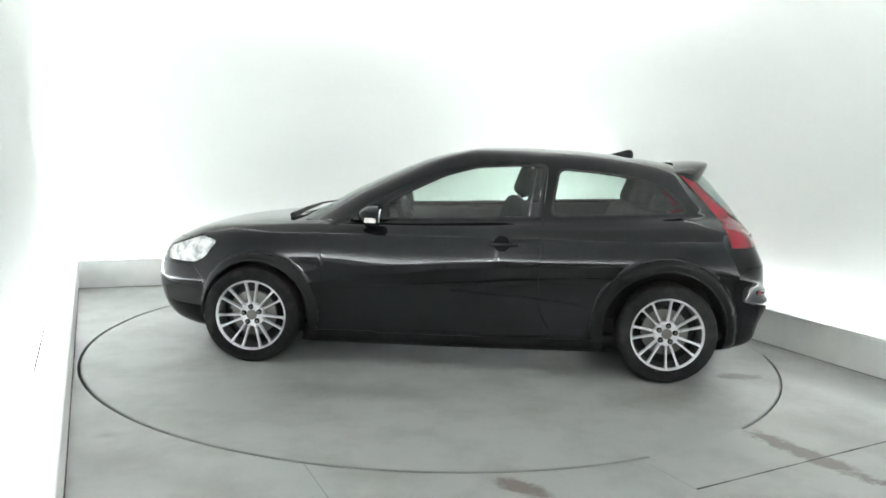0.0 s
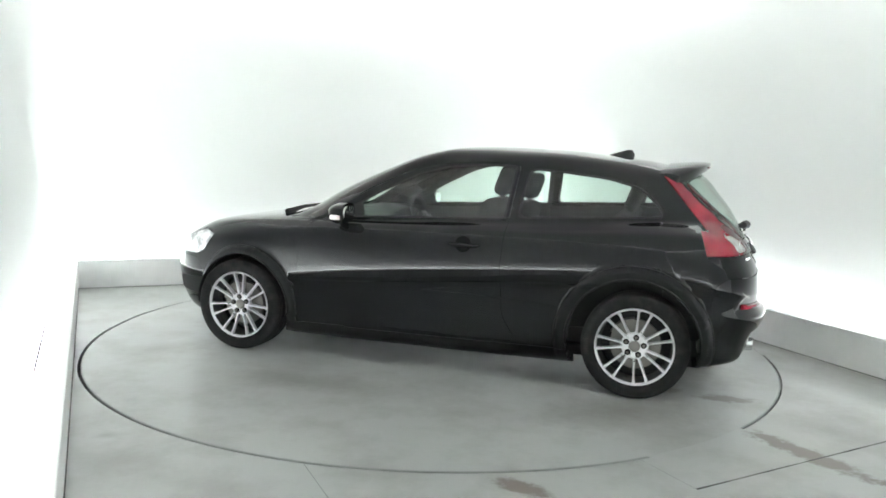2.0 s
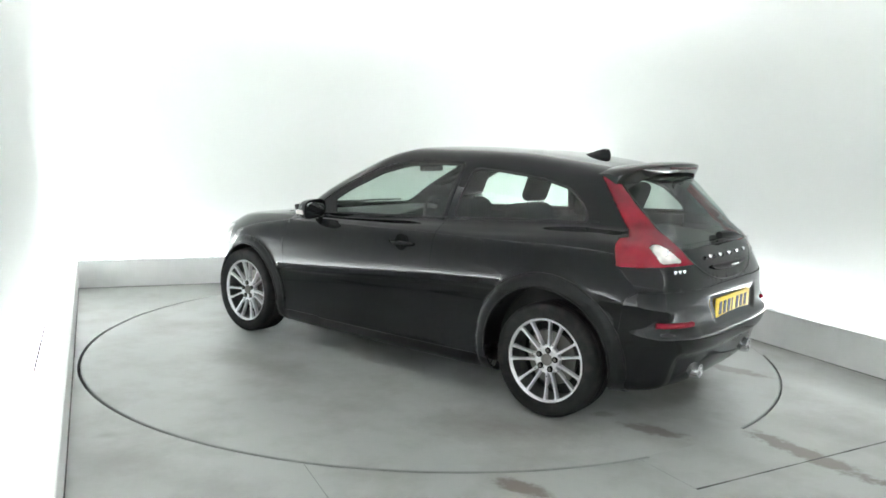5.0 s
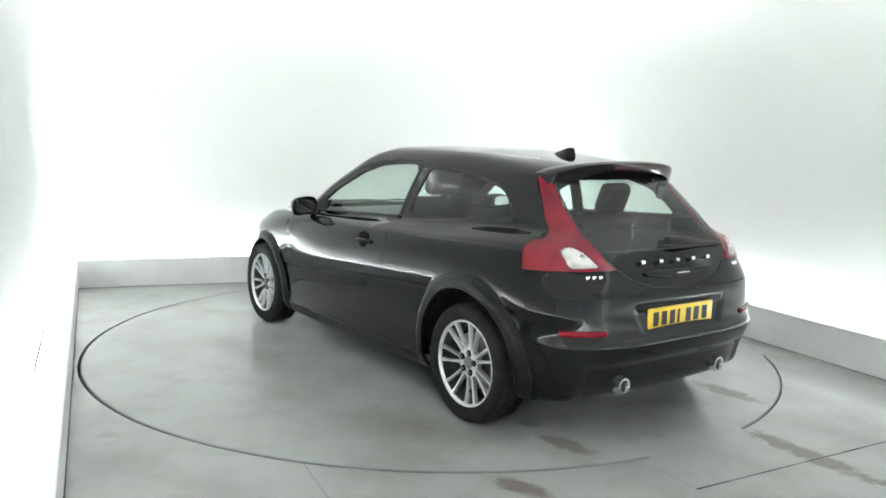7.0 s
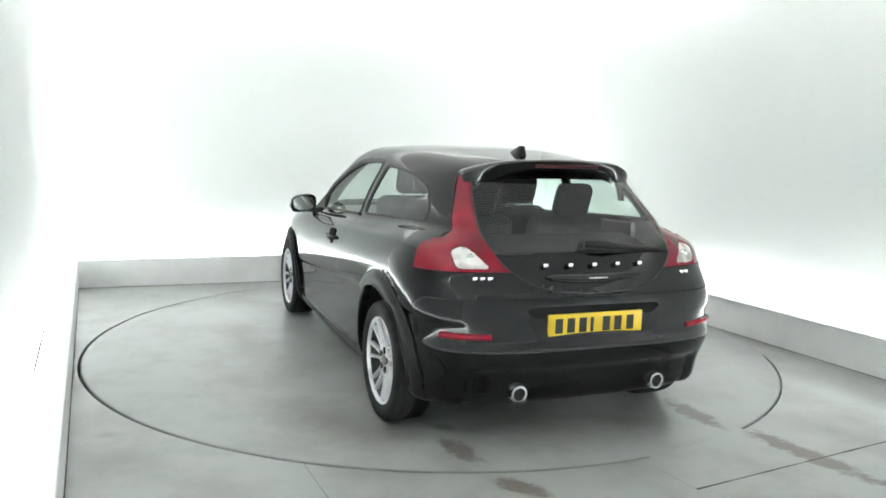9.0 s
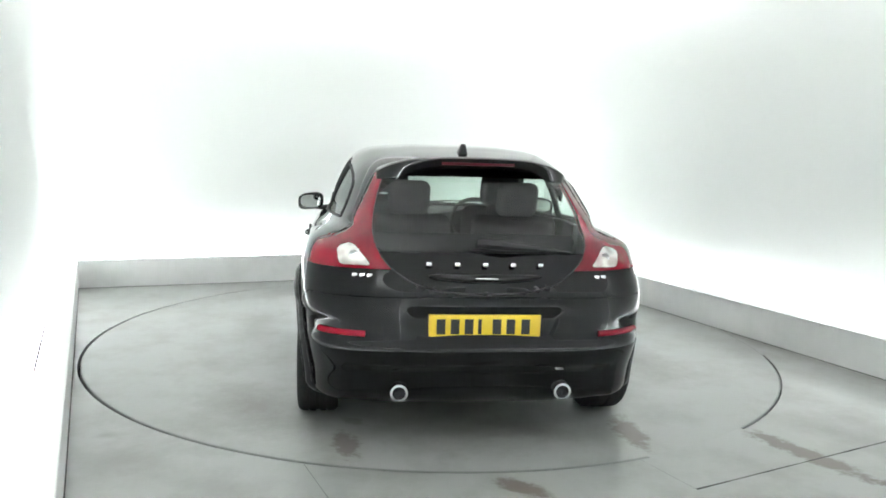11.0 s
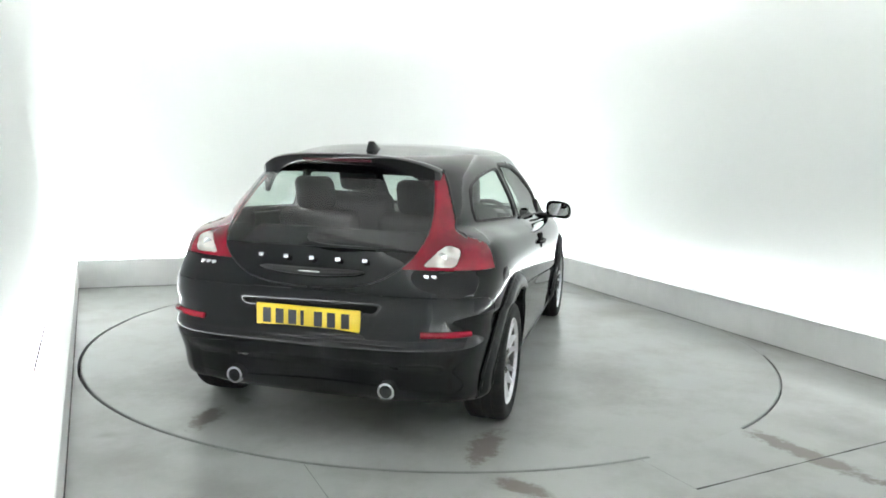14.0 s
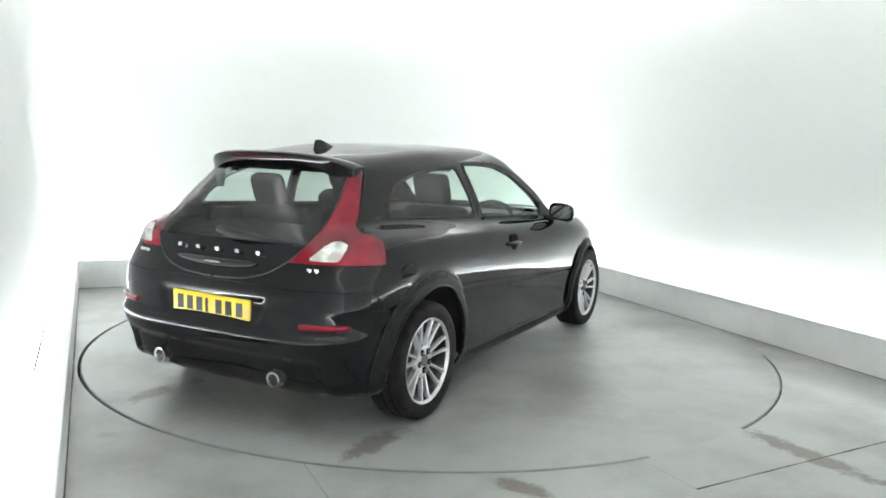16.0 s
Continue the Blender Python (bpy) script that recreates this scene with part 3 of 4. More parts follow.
def build_body(car):
    half = body_net()
    R, C, _ = half.shape
    # displacements: flared arches, a crease along the doors
    x, y, z = half[..., 0], half[..., 1], half[..., 2]
    side = np.clip((y - 0.6) / 0.15, 0, 1)
    for ax, az, inner, outer in ARCHES:
        r = np.hypot(x - ax, z - az)
        lip = np.clip((outer + 0.012 - r) / 0.040, 0, 1)
        y += side * 0.032 * lip * lip * (3 - 2 * lip) * np.clip((z - 0.16) / 0.1, 0, 1)
    valance = np.clip((0.425 - z) / 0.02, 0, 1) * np.clip((0.66 - y) / 0.06, 0, 1)
    x += np.where(x < -1.75, 0.022 * valance, 0)
    recess = np.clip((0.40 - 0.5 * (0.70 - z) * (z < 0.70) - y) / 0.05, 0, 1) * np.clip((z - 0.548) / 0.012, 0, 1) * np.clip((0.712 - z) / 0.075, 0, 1)
    x += np.where(x < -1.6, 0.014 * recess * recess * (3 - 2 * recess), 0)
    SKIN["side"] = half[(half[..., 1] > 0.40) & (half[..., 0] < 1.9) & (half[..., 2] < 1.40)]
    SKIN["tail"] = half[(half[..., 0] < -1.3) & (half[..., 2] > 0.6)]
    full = np.concatenate([half, half[:, -2:0:-1] * np.array([1, -1, 1])], axis=1)
    R, C2, _ = full.shape
    X, Y, Z = full[..., 0], full[..., 1], full[..., 2]
    AY = np.abs(Y)
    col = np.arange(C2)[None, :].repeat(R, 0)
    row = np.arange(R)[:, None].repeat(C2, 1)
    starts = np.concatenate([[0], np.cumsum(STEPS)])
    front_face = (col < N_FACE - 6) | (col > C2 - N_FACE + 6)

    gap_rows = np.linalg.norm(np.diff(full, axis=0), axis=2)
    gap_rows = np.concatenate([gap_rows, gap_rows[-1:]])
    gap_cols = np.linalg.norm(np.roll(full, -1, 1) - full, axis=2)
    half_cell = 0.36 * (gap_rows + gap_cols)

    def snap(poly, across, mask, reach=None):
        reach = np.minimum(half_cell, 0.0085)
        a = Y if across == "y" else AY if across == "ay" else X
        d, na, nz = polygon_distance(a, Z, poly)
        hit = mask & (np.abs(d) < reach)
        if across == "ay":
            Y[hit] = np.where(Y[hit] < 0, -na[hit], na[hit])
        else:
            a[hit] = na[hit]
        Z[hit] = nz[hit]

    flank, tailend = (AY > 0.45) & (X < 1.0), X < -1.35
    low = AY > 0.6
    arches = [circle(ax, az, inner) for ax, az, inner, outer in ARCHES]
    lips = [circle(ax, az, outer) for ax, az, inner, outer in ARCHES]
    for poly in lips + arches:
        snap(poly, "x", low & (Z < 0.85))
    snap(DOOR, "x", flank)
    snap(DOOR_GLASS, "x", flank)
    snap(QUARTER_GLASS, "x", flank)
    snap(HATCH, "y", tailend)
    snap(LAMP_EDGE, "x", (X < -1.33) & (AY > 0.43))
    snap(LAMP_LENS, "ay", tailend, 0.0085)
    snap(BUMPER_CUT, "x", (X < -1.6) & (AY > 0.3))
    snap(HEAD_LAMP, "x", (X > 1.4) & (AY > 0.42))
    snap(NOSE_CUT, "x", (X > 1.6) & (AY > 0.3))

    # faces and the panel that each belongs to
    idx = np.arange(R * C2).reshape(R, C2)
    for j in range(1, C2 - C + 1):
        idx[-1, C2 - j] = idx[-1, j]
    nxt = np.roll(idx, -1, 1)
    quads = np.stack([idx[:-1], nxt[:-1], nxt[1:], idx[1:]], -1).reshape(-1, 4)
    P = full.reshape(-1, 3)
    mid = P[quads].mean(1)
    mx, my, mz = mid.T
    may = np.abs(my)
    qrow, qcol = row[:-1].reshape(-1), col[:-1].reshape(-1)
    qfront = front_face[:-1].reshape(-1)
    inside = lambda poly, a: polygon_distance(a, mz, poly)[0] < 0
    name = np.full(len(quads), "body", dtype=object)
    mflank, mtail = (may > 0.45) & (mx < 1.0), mx < -1.35
    sides = np.where(my > 0, "_l", "_r").astype(object)
    name[(qrow < starts[10]) & inside(BUMPER_CUT, mx)] = "rear_bumper"
    name[(qrow < starts[9]) & inside(NOSE_CUT, mx)] = "front_bumper"
    bonnet = qfront & (qrow >= starts[9]) & (qrow < starts[12])
    name[bonnet] = "bonnet"
    screen = qfront & (qrow >= starts[12] + 1) & (qrow < starts[16] - 2)
    name[screen] = "windscreen"
    for s in (1, -1):
        ok = (my * s > 0) & mflank
        tag = "l" if s > 0 else "r"
        name[ok & inside(DOOR, mx)] = "door_" + tag
        name[ok & inside(DOOR, mx) & (mz > 0.965 - 0.047 * (mx - 0.55) / 1.05)] = "frame_" + tag
        name[ok & inside(DOOR_GLASS, mx)] = "door_glass_" + tag
        name[ok & inside(QUARTER_GLASS, mx)] = "quarter_glass_" + tag
        ok = (my * s > 0) & mtail
        name[ok & (may > 0.43) & inside(LAMP_EDGE, mx)] = "tail_lamp_" + tag
        name[ok & inside(LAMP_LENS, may) & (mx < -1.7)] = "lens_" + tag
        name[(my * s > 0) & (mx > 1.4) & (may > 0.42) & (qrow < starts[11]) & inside(HEAD_LAMP, mx)] = "head_lamp_" + tag
        for end, lip, arch in ((1, lips[0], arches[0]), (-1, lips[1], arches[1])):
            near = (my * s > 0) & (may > 0.6) & (mz < 0.85) & (mx * end > 0)
            name[near & inside(lip, mx)] = "arch_" + ("f" if end > 0 else "b") + tag
            name[near & inside(arch, mx)] = "cut"
    name[mtail & inside(HATCH, my)] = "hatch_glass"
    name[(name == "hatch_glass") & (mz < 0.935)] = "hatch_foot"
    name[(qrow < starts[1] + 3) & (may > 0.4) & (np.abs(mx) < 0.93)] = "sill"
    name[(name == "sill") & (my < 0)] = "sill_r"

    # vertex normals of the whole skin
    e1, e2 = P[quads[:, 2]] - P[quads[:, 0]], P[quads[:, 3]] - P[quads[:, 1]]
    fn = np.cross(e1, e2)
    vn = np.zeros_like(P)
    for k in range(4):
        np.add.at(vn, quads[:, k], fn)
    vn /= np.linalg.norm(vn, axis=1, keepdims=True) + 1e-12
    if (vn * (P - np.array([0, 0, 0.6]))).sum() < 0:
        vn = -vn

    def panel(key, label, material, parent, plain, gap=0.0014, depth=0.014, proud=0.0):
        q = quads[name == key]
        if not len(q):
            return None
        used, inv = np.unique(q, return_inverse=True)
        f = inv.reshape(-1, 4)
        v, n = P[used].copy(), vn[used]
        edges = np.concatenate([f[:, [0, 1]], f[:, [1, 2]], f[:, [2, 3]], f[:, [3, 0]]])
        edges = edges[edges[:, 0] != edges[:, 1]]
        keyed = np.sort(edges, 1)
        _, first, count = np.unique(keyed, axis=0, return_index=True, return_counts=True)
        rim = edges[first[count == 1]]
        inward = np.zeros_like(v)
        centre = v[f].mean(1)
        for k in range(4):
            np.add.at(inward, f[:, k], centre - v[f[:, k]])
        onrim = np.unique(rim)
        d = inward[onrim]
        d -= (d * n[onrim]).sum(1, keepdims=True) * n[onrim]
        v[onrim] += gap * d / (np.linalg.norm(d, axis=1, keepdims=True) + 1e-9)
        v += proud * n
        # the flange turned in along the rim
        turned = {int(a): len(v) + k for k, a in enumerate(onrim)}
        v = np.concatenate([v, v[onrim] - depth * n[onrim]])
        flange = [(a, b, turned[int(b)], turned[int(a)]) for a, b in rim]
        faces = [tuple(dict.fromkeys(int(i) for i in face)) for face in f] + [tuple(int(i) for i in g) for g in flange]
        return link_mesh_sharp(plain, v, [g for g in faces if len(g) > 2], material, parent, label, n)

    panel("body", "", PAINT, car, "body")
    panel("bonnet", "glossy black bonnet", PAINT, car, "bonnet")
    panel("windscreen", "clear green-tinted windscreen", SIDE_GLASS, car, "windscreen", depth=0.004)
    bumper = panel("rear_bumper", "black painted rear bumper", PAINT, car, "rear_bumper")
    panel("front_bumper", "black front bumper", PAINT, car, "front_bumper")
    hatch = panel("hatch_glass", "dark tinted frameless glass tailgate", HATCH_GLASS, car, "tailgate", 0.004, 0.006, 0.003)
    panel("hatch_foot", "glossy black printed band at the foot of the tailgate glass", PAINT, hatch, "lower_band", 0.0, 0.006, 0.003)
    doors = {}
    for tag, sidename in (("l", "left"), ("r", "right")):
        doors[tag] = panel("door_" + tag, "glossy black side door", PAINT, car, "door")
        panel("frame_" + tag, "satin black window frame", PLASTIC, doors[tag], "window_frame", 0.001)
        panel("door_glass_" + tag, "green-tinted door window", SIDE_GLASS, doors[tag], "window", 0.001, 0.004, -0.006)
        panel("quarter_glass_" + tag, "green-tinted rear side window", SIDE_GLASS, car, "quarter_window", 0.001, 0.004, -0.003)
        lamp = panel("tail_lamp_" + tag, "tall red tail lamp running up the pillar", RED_LENS, car, "tail_lamp", 0.0015, 0.012, 0.002)
        panel("lens_" + tag, "clear reversing lens", CLEAR_LENS, lamp, "lens", 0.001, 0.012, 0.001)
        bm = lathe(bmesh.new(), [(0.0, 0.0), (0.016, 0.001), (0.021, 0.004), (0.022, 0.0)], 20, "x")
        bulb = part("bulb_reflector", bm, CHROME, lamp, "round chrome bulb reflector")
        depth = skin_line([(0.605, 0.920), (0.62, 0.920)], "tail", False)[0][0]
        bulb.matrix_local = pose(depth - 0.001, 0.605 * (1 if tag == "l" else -1), 0.920, 0, 0, 174 if tag == "l" else 186)
        head = panel("head_lamp_" + tag, "clear headlamp", HEAD_LENS, car, "headlamp", 0.0015, 0.012, 0.001)
        panel("arch_f" + tag, "satin black wheel arch moulding", PLASTIC, car, "wheel_arch", 0.001, 0.05)
        panel("arch_b" + tag, "satin black wheel arch moulding", PLASTIC, car, "wheel_arch", 0.001, 0.05)
    panel("sill", "black side sill", PLASTIC, car, "sill")
    panel("sill_r", "black side sill", PLASTIC, car, "sill")
    return doors, hatch, bumper


def link_mesh_sharp(name, verts, faces, material, parent, label, outward):
    me = bpy.data.meshes.new(name)
    me.from_pydata(verts.tolist(), [], faces)
    bm = bmesh.new()
    bm.from_mesh(me)
    bmesh.ops.recalc_face_normals(bm, faces=bm.faces)
    bm.verts.ensure_lookup_table()
    if sum(bm.verts[i].normal.dot(Vector(outward[i])) for i in range(len(outward))) < 0:
        bmesh.ops.reverse_faces(bm, faces=bm.faces)
    bm.to_mesh(me)
    bm.free()
    ob = finish(name, me, material, parent, label)
    me.set_sharp_from_angle(angle=radians(50))
    return ob


# ---------- wheels ----------
def build_wheel(car):
    """A road wheel about its own centre, outer face towards +y."""
    wheel = empty("wheel", car, "silver multi-spoke alloy wheel with a black tyre")
    bm = bmesh.new()
    lathe(bm, [(0.226, 0.084), (0.232, 0.096), (0.256, 0.104), (0.285, 0.104), (0.298, 0.098), (0.306, 0.088), (0.310, 0.075), (0.3115, 0.052), (0.305, 0.050), (0.305, 0.044), (0.312, 0.042),
               (0.3125, 0.012), (0.305, 0.010), (0.305, -0.010), (0.3125, -0.012), (0.312, -0.042), (0.305, -0.044), (0.305, -0.050), (0.3115, -0.052), (0.309, -0.085), (0.29, -0.104), (0.25, -0.102), (0.226, -0.09)], 72)
    tyre = part("tyre", bm, RUBBER, wheel, "worn black rubber tyre", angle=30)
    bm = bmesh.new()
    lathe(bm, [(0.228, 0.086), (0.2285, 0.093), (0.225, 0.096), (0.219, 0.092), (0.214, 0.080), (0.216, 0.076), (0.228, 0.080)], 72)
    part("rim", bm, ALLOY, wheel, "bright silver rim lip", angle=35)
    bm = lathe(bmesh.new(), [(0.216, 0.078), (0.209, 0.05), (0.203, -0.06), (0.222, -0.09), (0.227, -0.09)], 72)
    part("barrel", bm, BARREL, wheel, "dusty grey wheel barrel", angle=35)
    bm = bmesh.new()
    lathe(bm, [(0.0, 0.070), (0.028, 0.071), (0.034, 0.066), (0.038, 0.066), (0.066, 0.070), (0.076, 0.064), (0.080, 0.045), (0.06, 0.02), (0.0, 0.02)], 48)
    part("hub", bm, ALLOY, wheel, angle=35)
    bm = bmesh.new()
    lathe(bm, [(0.0, 0.078), (0.012, 0.078), (0.014, 0.076), (0.024, 0.076), (0.033, 0.071), (0.033, 0.06), (0.0, 0.06)], 32)
    part("centre_cap", bm, STEEL, wheel, angle=35)
    # fourteen spokes in seven pairs, each a tapered bar that dips towards the rim
    for s in (-1, 1):
        bm = bmesh.new()
        sections = []
        for k in range(9):
            u = k / 8
            r = 0.062 + (0.217 - 0.062) * u
            off = s * (0.0110 + 0.0275 * u)
            half = 0.0088 - 0.0022 * math.sin(math.pi * u) - 0.0012 * u + (0.005 if k == 8 else 0)
            top = 0.068 + 0.020 * u ** 1.5
            sections.append([(r, top - 0.028, off - half), (r, top - 0.004, off - half), (r, top, off - half * 0.55), (r, top, off + half * 0.55), (r, top - 0.004, off + half), (r, top - 0.028, off + half)])
        loft(bm, sections)
        first = None
        for k in range(7):
            turn = Matrix.Rotation(2 * math.pi * k / 7 + radians(8), 4, "Y")
            if first is None:
                first = part("spoke", bm, ALLOY, wheel, angle=40)
                first.matrix_local = turn
            else:
                again = new("spoke", first.data)
                again.parent = wheel
                again.matrix_local = turn
    first = None
    for k in range(5):
        a = 2 * math.pi * k / 5 + 0.3
        place = Matrix.Translation((0.053 * math.cos(a), 0, 0.053 * math.sin(a)))
        if first is None:
            # flat black disc on the hub, painted shade of the nut's pocket
            bm = lathe(bmesh.new(), [(0.0, 0.0735), (0.0165, 0.0735), (0.018, 0.060)], 18)
            first = part("nut_pocket", bm, DARK, wheel, "black disc for the shade in a wheel nut pocket")
            first.matrix_local = place
        else:
            again = new("nut_pocket", first.data)
            again.parent = wheel
            again.matrix_local = place
    first = None
    for k in range(5):
        a = 2 * math.pi * k / 5 + 0.3
        place = Matrix.Translation((0.053 * math.cos(a), 0, 0.053 * math.sin(a)))
        if first is None:
            bm = lathe(bmesh.new(), [(0.0, 0.078), (0.007, 0.078), (0.0095, 0.075), (0.0095, 0.06), (0.012, 0.073), (0.0125, 0.06)], 12)
            first = part("wheel_nut", bm, STEEL, wheel)
            first.matrix_local = place
        else:
            again = new("wheel_nut", first.data)
            again.parent = wheel
            again.matrix_local = place
    bm = lathe(bmesh.new(), [(0.05, 0.012), (0.146, 0.012), (0.147, 0.006), (0.147, -0.012), (0.05, -0.012), (0.05, 0.012)], 48)
    part("brake_disc", bm, STEEL, wheel, "grey ventilated brake disc", angle=30)
    bm = bmesh.new()
    sections = []
    for k in range(8):
        a = radians(15 + 60 * k / 7)
        sections.append([(r * math.cos(a), h, r * math.sin(a)) for r, h in ((0.10, 0.03), (0.155, 0.03), (0.162, 0.0), (0.155, -0.03), (0.10, -0.03))])
    loft(bm, sections)
    part("brake_caliper", bm, STEEL, wheel)
    bm = lathe(bmesh.new(), [(0.0, -0.07), (0.20, -0.07), (0.205, -0.03), (0.205, -0.06), (0.0, -0.075)], 40)
    part("brake_shield", bm, TRIM, wheel)
    return wheel


def build_wheels(car):
    wheel = build_wheel(car)
    wheel.matrix_local = pose(AXLE, 0.755, HUB_Z, 0, 5, 0)
    for x, y, turn, roll in ((-AXLE, 0.770, 0, -9), (AXLE, -0.755, 180, 20), (-AXLE, -0.770, 180, 31)):
        copy_thing(wheel, pose(x, y, HUB_Z, 0, 0, turn) @ pose(0, 0, 0, 0, roll, 0))
    # dark liners inside the arches
    for x, az, inner, _ in ARCHES:
        for s in (1, -1):
            bm = bmesh.new()
            rows = []
            for k in range(25):
                a = math.pi * (-0.02 + 1.04 * k / 24)
                rows.append([bm.verts.new((x + (inner + 0.003) * math.cos(a), s * h, az + (inner + 0.003) * math.sin(a))) for h in (0.84, 0.50)])
            for p, q in zip(rows, rows[1:]):
                bm.faces.new((p[0], p[1], q[1], q[0]))
            bm.faces.new([r[1] for r in rows])
            part("arch_liner", bm, TRIM, car, "black plastic wheel arch liner")


# ---------- outside fittings ----------
def build_fittings(car, doors, hatch, bumper):
    # roof spoiler: a curved blade over the tailgate, drooping at both ends
    bm = bmesh.new()
    sections = []
    for k in range(41):
        v = -1 + 2 * k / 40
        y = 0.488 * v
        e = abs(v) ** 5
        droop = 0.026 * v * v + 0.052 * e
        back = -1.682 + 0.11 * v * v + 0.08 * e
        lead = -1.46 + 0.10 * v * v
        zl = 1.366 - 0.035 * v * v - 0.03 * e
        zt = 1.378 - droop
        thick = 0.056 + 0.085 * e
        sections.append([(lead, y, zl - 0.02), (lead + 0.015, y, zl), (lead * 0.5 + back * 0.5, y, (zl + zt) / 2 + 0.008), (back + 0.02, y, zt + 0.002), (back, y, zt - 0.006), (back + 0.004, y, zt - 0.030), (back + 0.022, y, zt - thick), (back + 0.075, y, zt - thick - 0.002), (lead - 0.02, y, zl - 0.045)])
    loft(bm, sections)
    spoiler = part("spoiler", bm, PAINT, car, "glossy black roof spoiler", angle=45)
    bm = bmesh.new()
    tube(bm, [(-1.675 + 0.11 * (y / 0.503) ** 2, y, 1.346) for y in np.linspace(-0.18, 0.18, 11)], 0.0075, 8)
    part("brake_light", bm, DULL_RED, spoiler, "slim red high-level brake light")
    # shark-fin aerial
    bm = bmesh.new()
    loft(bm, [[(x, s * w, z) for s, w in ((1, w), (-1, w))] + [(x - 0.004, -w * 0.35, z + h), (x - 0.004, w * 0.35, z + h)] for x, w, z, h in ((-1.02, 0.012, 1.402, 0.004), (-1.06, 0.026, 1.396, 0.022), (-1.11, 0.032, 1.388, 0.045), (-1.15, 0.032, 1.382, 0.062), (-1.175, 0.028, 1.378, 0.064), (-1.19, 0.016, 1.376, 0.04))])
    part("aerial", bm, PLASTIC, car, "black shark-fin aerial", angle=60)
    # rear wiper
    bm = bmesh.new()
    tube(bm, [(-1.905, 0.03, 0.985), (-1.925, -0.03, 0.985), (-1.935, -0.10, 0.978), (-1.918, -0.24, 0.966), (-1.895, -0.40, 0.950)], [0.024, 0.031, 0.026, 0.015, 0.008], 8, 0.9)
    tube(bm, [(-1.912, 0.07, 0.955), (-1.922, -0.10, 0.958), (-1.908, -0.25, 0.953), (-1.885, -0.42, 0.944)], [0.007, 0.012, 0.012, 0.006], 6)
    part("wiper", bm, TRIM, hatch, "black rear wiper")
    # trim board behind the foot of the tailgate glass, and the parcel shelf's back edge
    part("trim_panel", box(bmesh.new(), (-1.80, -0.40, 0.78), (-1.775, 0.40, 0.925), 0.01), TRIM, hatch, "dark tailgate trim panel")
    # tailgate grip
    bm = bmesh.new()
    ys = np.linspace(-0.26, 0.26, 15)
    tube(bm, [(-1.972 + 0.09 * y * y, y, 0.842 - 0.012 * math.cos(y * 5.5)) for y in ys], [0.004 + 0.016 * math.cos(y * 5.6) ** 0.5 if abs(y) < 0.25 else 0.004 for y in ys], 8, 1.0)
    part("grip", bm, TRIM, hatch, "black moulded tailgate grip")
    bm = bmesh.new()
    tube(bm, [(-1.993, y, 0.833) for y in (-0.055, 0.0, 0.05)], [0.003, 0.005, 0.003], 6)
    part("badge", bm, CHROME, hatch, "small chrome badge")
    # maker's lettering and model marks as plain raised shapes
    for y in (0.262, 0.131, 0.0, -0.131, -0.262):
        bm = box(bmesh.new(), (-1.962 + 0.10 * y * y, y - 0.013, 0.883), (-1.944 + 0.10 * y * y, y + 0.013, 0.902), 0.004)
        part("letter", bm, CHROME, hatch, "small chrome letter shape")
    for centre, count in ((0.565, 3), (-0.565, 2)):
        for k in range(count):
            y = centre + (k - (count - 1) / 2) * 0.034
            depth = skin_line([(abs(y), 0.833), (abs(y) + 0.015, 0.833)], "tail", False)[0][0]
            bm = box(bmesh.new(), (depth - 0.004, abs(y) - 0.013, 0.824), (depth + 0.010, abs(y) + 0.013, 0.842), 0.003, Matrix.Diagonal((1, 1 if y > 0 else -1, 1, 1)))
            part("model_mark", bm, CHROME, car, "small chrome model mark")
    # number plate, printed with plain bars
    plate = part("number_plate", box(bmesh.new(), (-2.004, -0.262, 0.553), (-1.993, 0.262, 0.668), 0.006), YELLOW, car, "yellow rear number plate with black bars")
    cells = [0.205, 0.140, 0.075, 0.025, -0.055, -0.120, -0.190]
    for y in cells:
        w = 0.008 if abs(y - 0.025) < 1e-6 else 0.020
        part("bar", box(bmesh.new(), (-2.0065, y - w, 0.577), (-2.003, y + w, 0.647)), BLACK_INK, plate, "black bar", smooth=False)
    part("plate_recess", box(bmesh.new(), (-1.9925, -0.275, 0.548), (-1.95, 0.275, 0.674), 0.01), PLASTIC, bumper)
    # slim red reflectors that follow the bumper round its corners
    line = outline(2.18, -2.014, 0.8575, [(2.1, 0.578), (0.0, 0.585), (-1.7, 0.588), (-2.0, 0.574)], tail=(15, 3.4), taper=0.008)
    line = line[(line[:, 0] < -1.7) & (line[:, 1] > 0.54) & (line[:, 1] < 0.76)]
    for s in (1, -1):
        bm = bmesh.new()
        tube(bm, [(x - 0.004, s * (y + 0.002), z) for x, y, z in line[::3]], 0.015, 8, 1.0)
        part("reflector", bm, RED_LENS, bumper, "slim red bumper reflector")
    # twin exhaust tips
    for s in (1, -1):
        bm = bmesh.new()
        lathe(bm, [(0.028, 0.18), (0.042, 0.18), (0.043, 0.02), (0.041, 0.0), (0.031, -0.001), (0.028, 0.006), (0.028, 0.18)], 28, "x")
        ob = part("exhaust_tip", bm, CHROME, car, "round chrome exhaust tip", angle=35)
        ob.matrix_local = pose(-1.988, s * 0.388, 0.293)
        # black disc across the bore stands in for the shade inside it
        bm = lathe(bmesh.new(), [(0.0, 0.06), (0.036, 0.06)], 20, "x")
        part("pipe", bm, DARK, ob)
